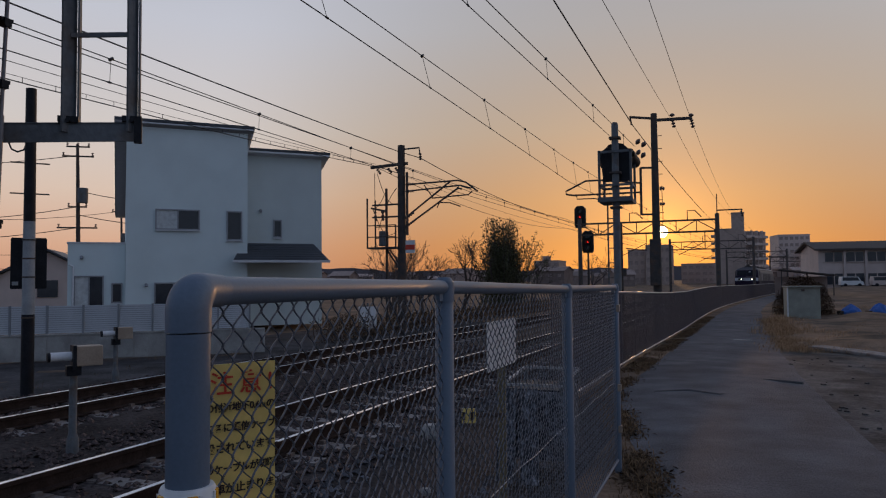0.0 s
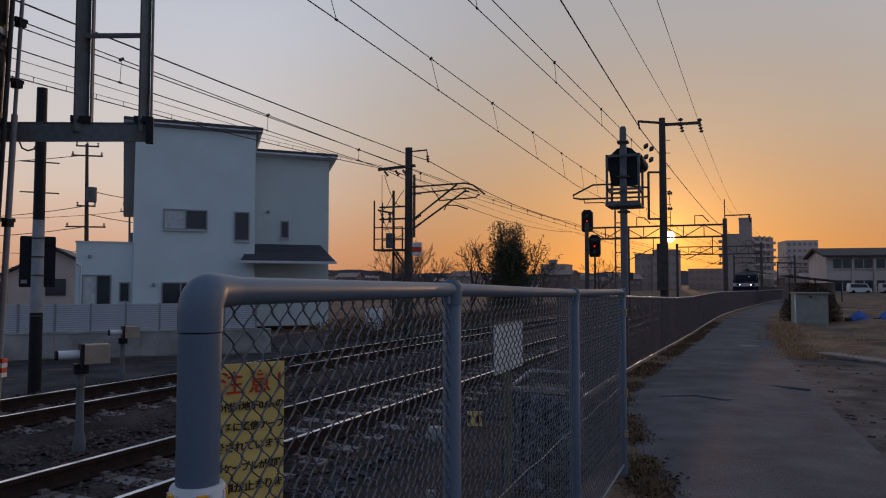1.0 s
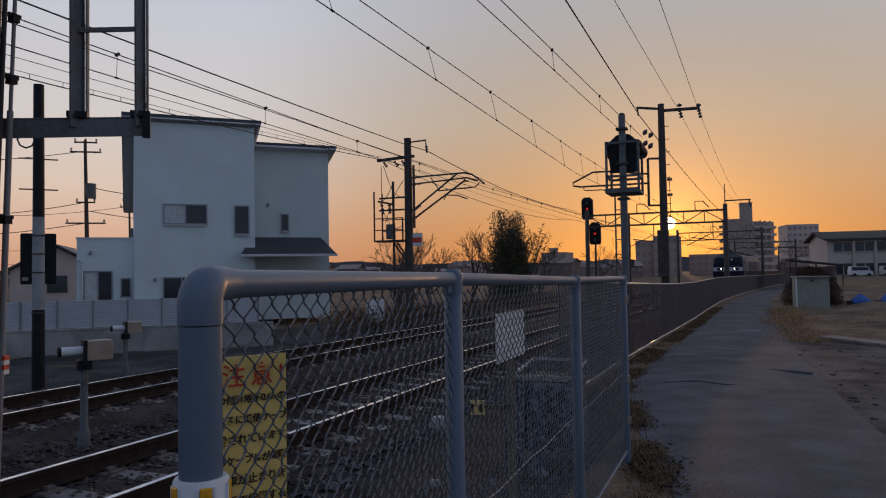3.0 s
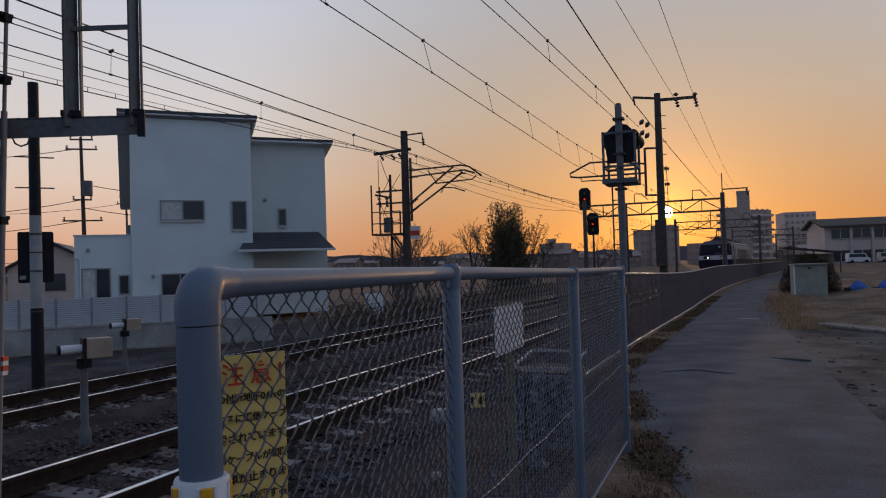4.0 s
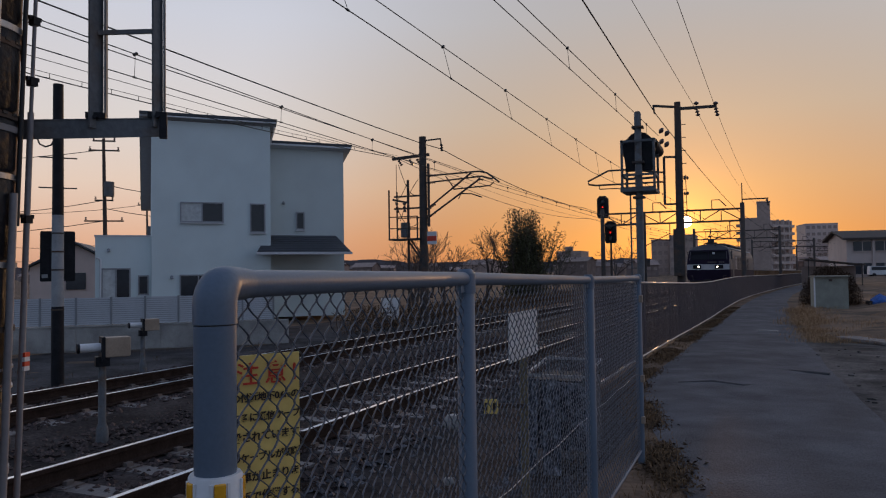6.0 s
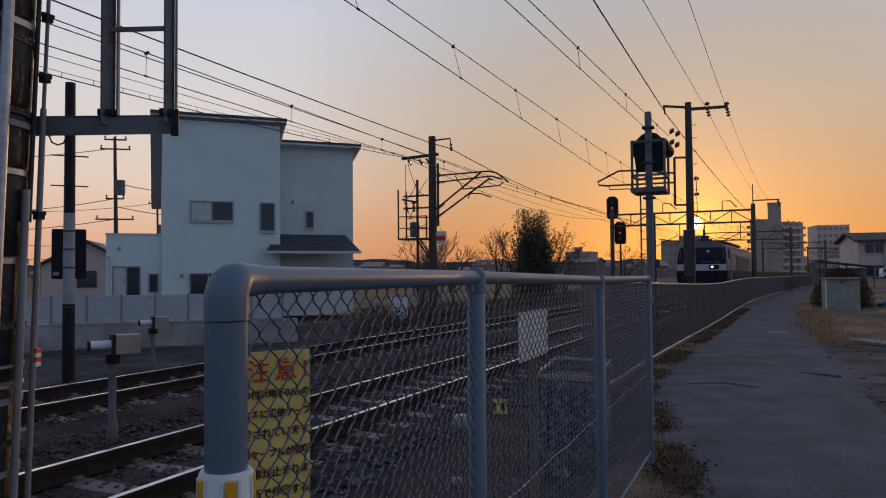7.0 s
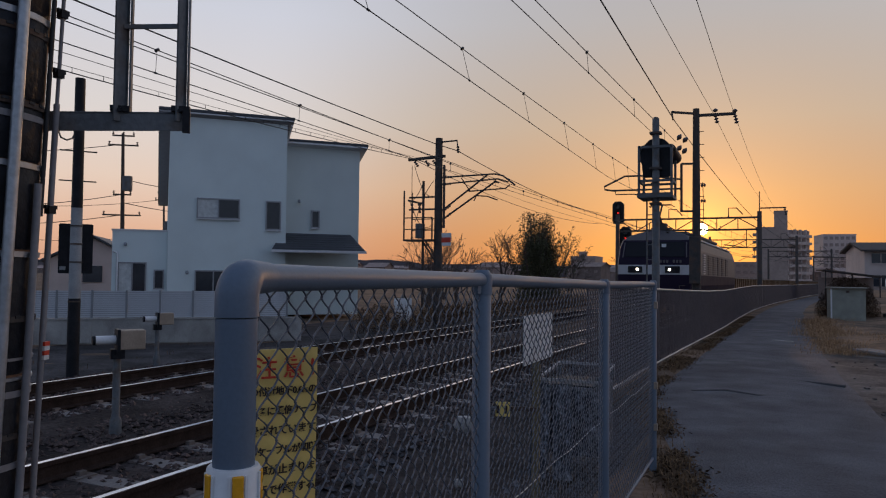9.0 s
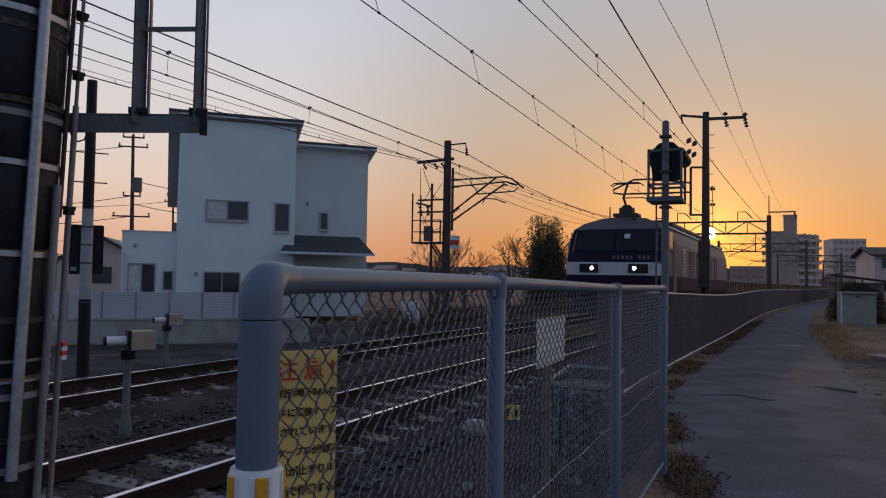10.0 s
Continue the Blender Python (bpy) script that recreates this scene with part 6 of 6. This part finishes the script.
def build_loco():
    t = thing("locomotive", "navy and pale grey electric freight locomotive with lit headlamps", "locomotive")
    L = 17.5
    # cross-section of the body, half width by height
    sec = [(1.38, 0.98), (1.46, 1.3), (1.46, 1.72), (1.46, 2.1), (1.43, 2.75), (1.34, 3.1), (1.12, 3.32), (0.7, 3.48), (0.0, 3.56)]
    full = [(-a, z) for a, z in sec[:-1]] + [(0.0, 3.56)] + [(a, z) for a, z in reversed(sec[:-1])]

    def front(z):
        if z <= 2.15:
            return 0.0 + 0.04 * (2.15 - z)
        return (z - 2.15) * 0.42 if z < 3.08 else 0.39 + (z - 3.08) * 2.0

    g = G()
    rings = []
    for y in (0.0, 0.12, 0.6, L - 0.6, L - 0.12, L):
        ring = []
        for a, z in full:
            fy = front(z)
            yy = max(y, 0) + fy * max(0, 1 - y / 2.2) if y < 2.2 else y - front(z) * max(0, 1 - (L - y) / 2.2)
            k = 0.955 if y in (0.0, L) else 1.0
            ring.append((a * k, yy, z))
        rings.append(ring)
    n = len(full)
    verts = [p for r in rings for p in r]
    faces, ms = [], []
    for i in range(len(rings) - 1):
        for k in range(n - 1):
            faces.append((i * n + k, i * n + k + 1, (i + 1) * n + k + 1, (i + 1) * n + k))
            z = (full[k][1] + full[k + 1][1]) / 2
            ms.append(2 if z > 3.12 else (0 if z < 1.72 else 1))
    g.add(verts, faces, False)
    g.m = ms
    # ends, as strips from side to side
    for base, flip in ((0, False), ((len(rings) - 1) * n, True)):
        for k in range(8):
            a, b = base + k, base + n - 1 - k
            q = (a, b, b - 1, a + 1) if k < 7 else (a, b, base + 8)
            g.f.append(tuple(reversed(q)) if flip else q)
            g.s.append(False)
            z = (full[k][1] + full[k + 1][1]) / 2
            g.m.append(2 if z > 3.1 else (3 if 1.72 < z < 2.1 else 0))
    part("body", g, (NAVY, LOCOGREY, LOCOROOF, LOCOWHITE), t)
    # windscreens on the raked face
    rk = math.atan(0.42)

    def F(a, z, out=0.0):
        return Vector((a, front(z) - out * math.cos(rk), z + out * math.sin(rk)))

    for a0, a1 in ((-1.16, -0.03), (0.03, 1.16)):
        g = G()
        g.add([F(a0, 2.42, .0), F(a1, 2.42, .0), F(a1 * 0.97, 3.02, .0), F(a0 * 0.97, 3.02, .0), F(a0, 2.42, .02), F(a1, 2.42, .02), F(a1 * 0.97, 3.02, .02), F(a0 * 0.97, 3.02, .02)], BOXF)
        part("windscreen", g, SCREEN, t, "dark windscreen")
    for a in (-1.235, 1.235):
        g = G(); g.add([F(a - .02, 2.4, 0), F(a + .02, 2.4, 0), F(a * .97 + .02, 3.0, 0), F(a * .97 - .02, 3.0, 0), F(a - .02, 2.4, .02), F(a + .02, 2.4, .02), F(a * .97 + .02, 3.0, .02), F(a * .97 - .02, 3.0, .02)], BOXF)
        part("pillar_trim", g, LOCOGREY, t, "pale corner pillar")
    for a in (-0.72, 0.72):
        g = G(); g.box((a, -0.01, 1.92), (0.56, 0.06, 0.26)); hp = part("lamp_case", g, BLACK, t, "black lamp surround", bevel=0.02)
        g = G(); g.tube([(a - 0.10 * (1 if a > 0 else -1), -0.035, 1.92), (a - 0.10 * (1 if a > 0 else -1), -0.06, 1.92)], 0.055, 16); part("headlamp", g, LAMP, hp, "lit white headlamp")
        g = G(); g.tube([(a + 0.16 * (1 if a > 0 else -1), -0.035, 1.92), (a + 0.16 * (1 if a > 0 else -1), -0.05, 1.92)], 0.07, 12); part("tail_lamp", g, SCREEN, hp)
    for i in range(9):
        if i == 5:
            continue
        g = G(); g.box((0.02 + i * 0.125, -0.0 + 0.012, 2.24), (0.075, 0.03, 0.11)); part("number_bar", g, LOCOGREY, t, "pale lettering bar")
    g = G(); g.box((0.35, 0.27, 2.84), (0.17, 0.03, 0.2)); part("cab_card", g, WHITE, t, "small white card in the windscreen")
    g = G(); g.box((0, 0.25, 0.78), (2.4, 0.4, 0.42)); part("skirt", g, UNDER, t)
    g = G(); g.box((0, -0.25, 0.85), (0.3, 0.6, 0.3)); g.box((0, -0.5, 0.85), (0.36, 0.2, 0.4)); part("coupler", g, UNDER, t)
    g = G()
    for a in (-1.0, 1.0):
        g.tube([(a, -0.1, 1.0), (a, -0.16, 1.3), (a * 1.2, -0.12, 1.3)], 0.02, 6)
    part("handrail", g, STEEL, t)
    for s in (-1, 1):
        for y in (3.4, 5.2, 7.0, 8.8, 10.6, 12.4):
            g = G()
            for k in range(9):
                g.box((s * 1.475, y, 1.8 + k * 0.1), (0.03, 1.1 if y > 4 else 0.55, 0.05))
            part("louvre", g, LOCOWHITE if y < 4 else LOCOROOF, t, "ventilation louvre")
        g = G(); g.box((s * 1.462, 1.75, 1.95), (0.03, 0.62, 1.75)); part("cab_door", g, LOCOGREY, t)
        g = G(); g.box((s * 1.462, 0.98, 2.72), (0.03, 0.6, 0.6)); part("cab_window", g, GLASS, t)
        g = G(); g.box((s * 1.24, L / 2, 3.24), (0.12, L - 3, 0.06)); part("rain_strip", g, WHITE, t, "pale roof edge strip")
        g = G(); g.box((s * 1.3, L / 2, 0.86), (0.1, L - 1.5, 0.3)); part("sill_beam", g, UNDER, t)
    for y in (3.0, 8.75, 14.5):
        bogie(t, y)
    g = G(); g.box((0, L / 2, 3.54), (1.9, 8.5, 0.16)); part("roof_cover", g, LOCOROOF, t, bevel=0.05)
    for y, up in ((1.75, 1), (15.6, 0)):
        g = G()
        g.box((0, y, 3.62), (0.75, 0.6, 0.10))
        for a in (-0.3, 0.3):
            insulator(g, (a, y, 3.4), (a, y, 3.58), 0.07, 2)
        if up:
            g.box((0, y, 3.74), (0.4, 0.4, 0.24))
            g.tube([(0, y + 0.2, 3.75), (0, y - 0.5, 4.12), (0, y + 0.05, 4.62)], 0.04, 8)
            for b in (-0.12, 0.12):
                g.tube([(-0.5, y + b, 4.56), (-0.38, y + b, 4.64), (0.38, y + b, 4.64), (0.5, y + b, 4.56)], 0.02, 6)
        else:
            g.tube([(0, y - .5, 3.68), (0, y + 0.6, 3.74), (0, y - 0.5, 3.8)], 0.04, 8)
            g.tube([(-0.5, y - .5, 3.8), (0.5, y - .5, 3.8)], 0.02, 6)
        part("pantograph", g, STEEL, t, "raised pantograph" if up else "folded pantograph")
    g = G()
    g.tube([(-0.4, 1.2, 3.35), (-0.4, 1.2, 3.85)], 0.02, 6)
    g.tube([(0.35, 1.2, 3.35), (0.35, 1.1, 3.5)], 0.06, 8)
    part("antenna", g, STEEL, t)
    g = G()
    for k in range(6):
        g.box((0.0, 5 + k * 1.6, 3.62), (1.2, 0.9, 0.16))
    part("roof_box", g, LOCOROOF, t)
    return t


def build_wagon():
    t = thing("goods_wagon", "rust-brown low-sided goods wagon", "wagon", "goods wagons")
    L = 13.2
    g = G(); g.box((0, L / 2, 0.98), (2.5, L, 0.2)); part("deck", g, UNDER, t)
    for s in (-1, 1):
        g = G(); g.box((s * 1.28, L / 2, 1.38), (0.06, L, 0.62)); part("side", g, RUSTWAGON, t)
        g = G(); g.box((s * 1.29, L / 2, 1.715), (0.12, L, 0.05)); part("top_rim", g, LOCOGREY, t, "worn pale top rim")
        rib = G().box((0, 0, 0), (0.07, 0.09, 0.6)).mesh("rib"); rib.materials.append(RUSTWAGON)
        for k in range(12):
            part("rib", rib, RUSTWAGON, t, at=pose(s * 1.34, 0.5 + k * (L - 1) / 11, 1.37))
    for y in (0.03, L - 0.03):
        g = G(); g.box((0, y, 1.38), (2.56, 0.06, 0.62)); part("end_board", g, RUSTWAGON, t)
    for y in (2.0, L - 2.0):
        bogie(t, y, 0.86)
    for y in (-0.3, L + 0.3):
        g = G(); g.box((0, y, 0.85), (0.25, 0.6, 0.25)); part("coupler", g, UNDER, t)
    return t


def front_y(t):
    """Where the locomotive's nose stands along the line."""
    ts = [0.0, 2.5, 5.0, 7.5, 9.0, 10.0]
    ys = TRAIN_Y
    for (a, b), (p, q) in zip(zip(ts, ts[1:]), zip(ys, ys[1:])):
        if t <= b:
            return p + (q - p) * (t - a) / (b - a)
    return ys[-1]


TRAIN_Y = [101.6, 81.5, 61.4, 41.7, 29.5, 21.3]
U1 = -4.58


def on_line(y0, length):
    """Pose of a vehicle whose ends stand on the line at y0 and length further on."""
    a = along(U1, y0)
    b = along(U1, y0 + length * 0.995)
    return pose(a.x, a.y, a.z, math.degrees(math.atan2(b.z - a.z, length)), 0, -math.degrees(math.atan2(b.x - a.x, b.y - a.y)))


def motions():
    steps = [0.5 * i for i in range(21)]
    walk(loco, [(t, on_line(front_y(t), 17.5)) for t in steps])
    for i, w in enumerate(wagons):
        walk(w, [(t, on_line(front_y(t) + 18.4 + i * 14.1, 13.2)) for t in steps])


# ---- assembling the place ----
build_ground()
build_bed()
build_house()
build_yard_wall()
build_scrub()
build_near_fence()
build_far_fence()
build_left_mast()
build_right_pole()
build_signal_mast()
build_gantry(52, -11.4, -2.15, 4.65, 5.45, "steel lattice catenary gantry across both tracks")
build_gantry(90, -11.6, -2.45, 4.9, 5.8, "steel lattice catenary gantry across both tracks", False)
build_gantry(130, -11.6, -2.45, 4.9, 5.8, "steel lattice catenary gantry across both tracks", False)
build_gantry(170, -11.6, -2.45, 4.9, 5.8, "steel lattice catenary gantry across both tracks", False)
build_wires()
build_crossing_pole()
build_striped_pole()
build_detector(-6.22, 5.59, 0.74, 0.85, -0.3)
build_detector(-10.44, 10.3, 0.57, 0.9, -0.35)
build_utility_pole(-36.95, 33.5, 10.2, "tall utility pole with crossarms and a drum transformer", 1.0)
build_utility_pole(-52, 52, 9.0, "slender utility pole further along the street", 0.9)
build_red_signal(-10.0, 55.1, [(0.0, 6.2)])
build_red_signal(-9.5, 55.4, [(0.0, 4.3)])
t = thing("line_post", "slim dark steel post between the tracks", "post")
part("pole", G().tube([(-5.75, 45.5, -0.6), (-5.75, 45.5, 5.0)], [0.09, 0.07], 10), STEEL, t)
part("terminal_box", G().box((-5.6, 45.4, 1.9), (0.25, 0.2, 0.5)), STEEL, t)
build_bush(-13.4, 44.1)
for x, y, h in ((-20.5, 44, 4.4), (-17.8, 38, 4.2), (-14.9, 36, 3.9), (-23, 52, 4.8), (-15.2, 43, 4.6), (-12.0, 47, 4.0), (-11.5, 68, 5.0), (-19.2, 41, 3.8)):
    bare_tree(x, y, h, "leafless brown tree beside the railway")
build_field()
build_trackside()
build_distance()
loco = build_loco()
wagon = build_wagon()
wagons = [wagon] + [copy_thing(wagon, pose(0, 0, 0)) for _ in range(9)]
build_track(-4.58, "ballasted track with polished rails beside the lane")
build_track(-8.3, "ballasted track with polished rails beside the house")
build_grass()
motions()
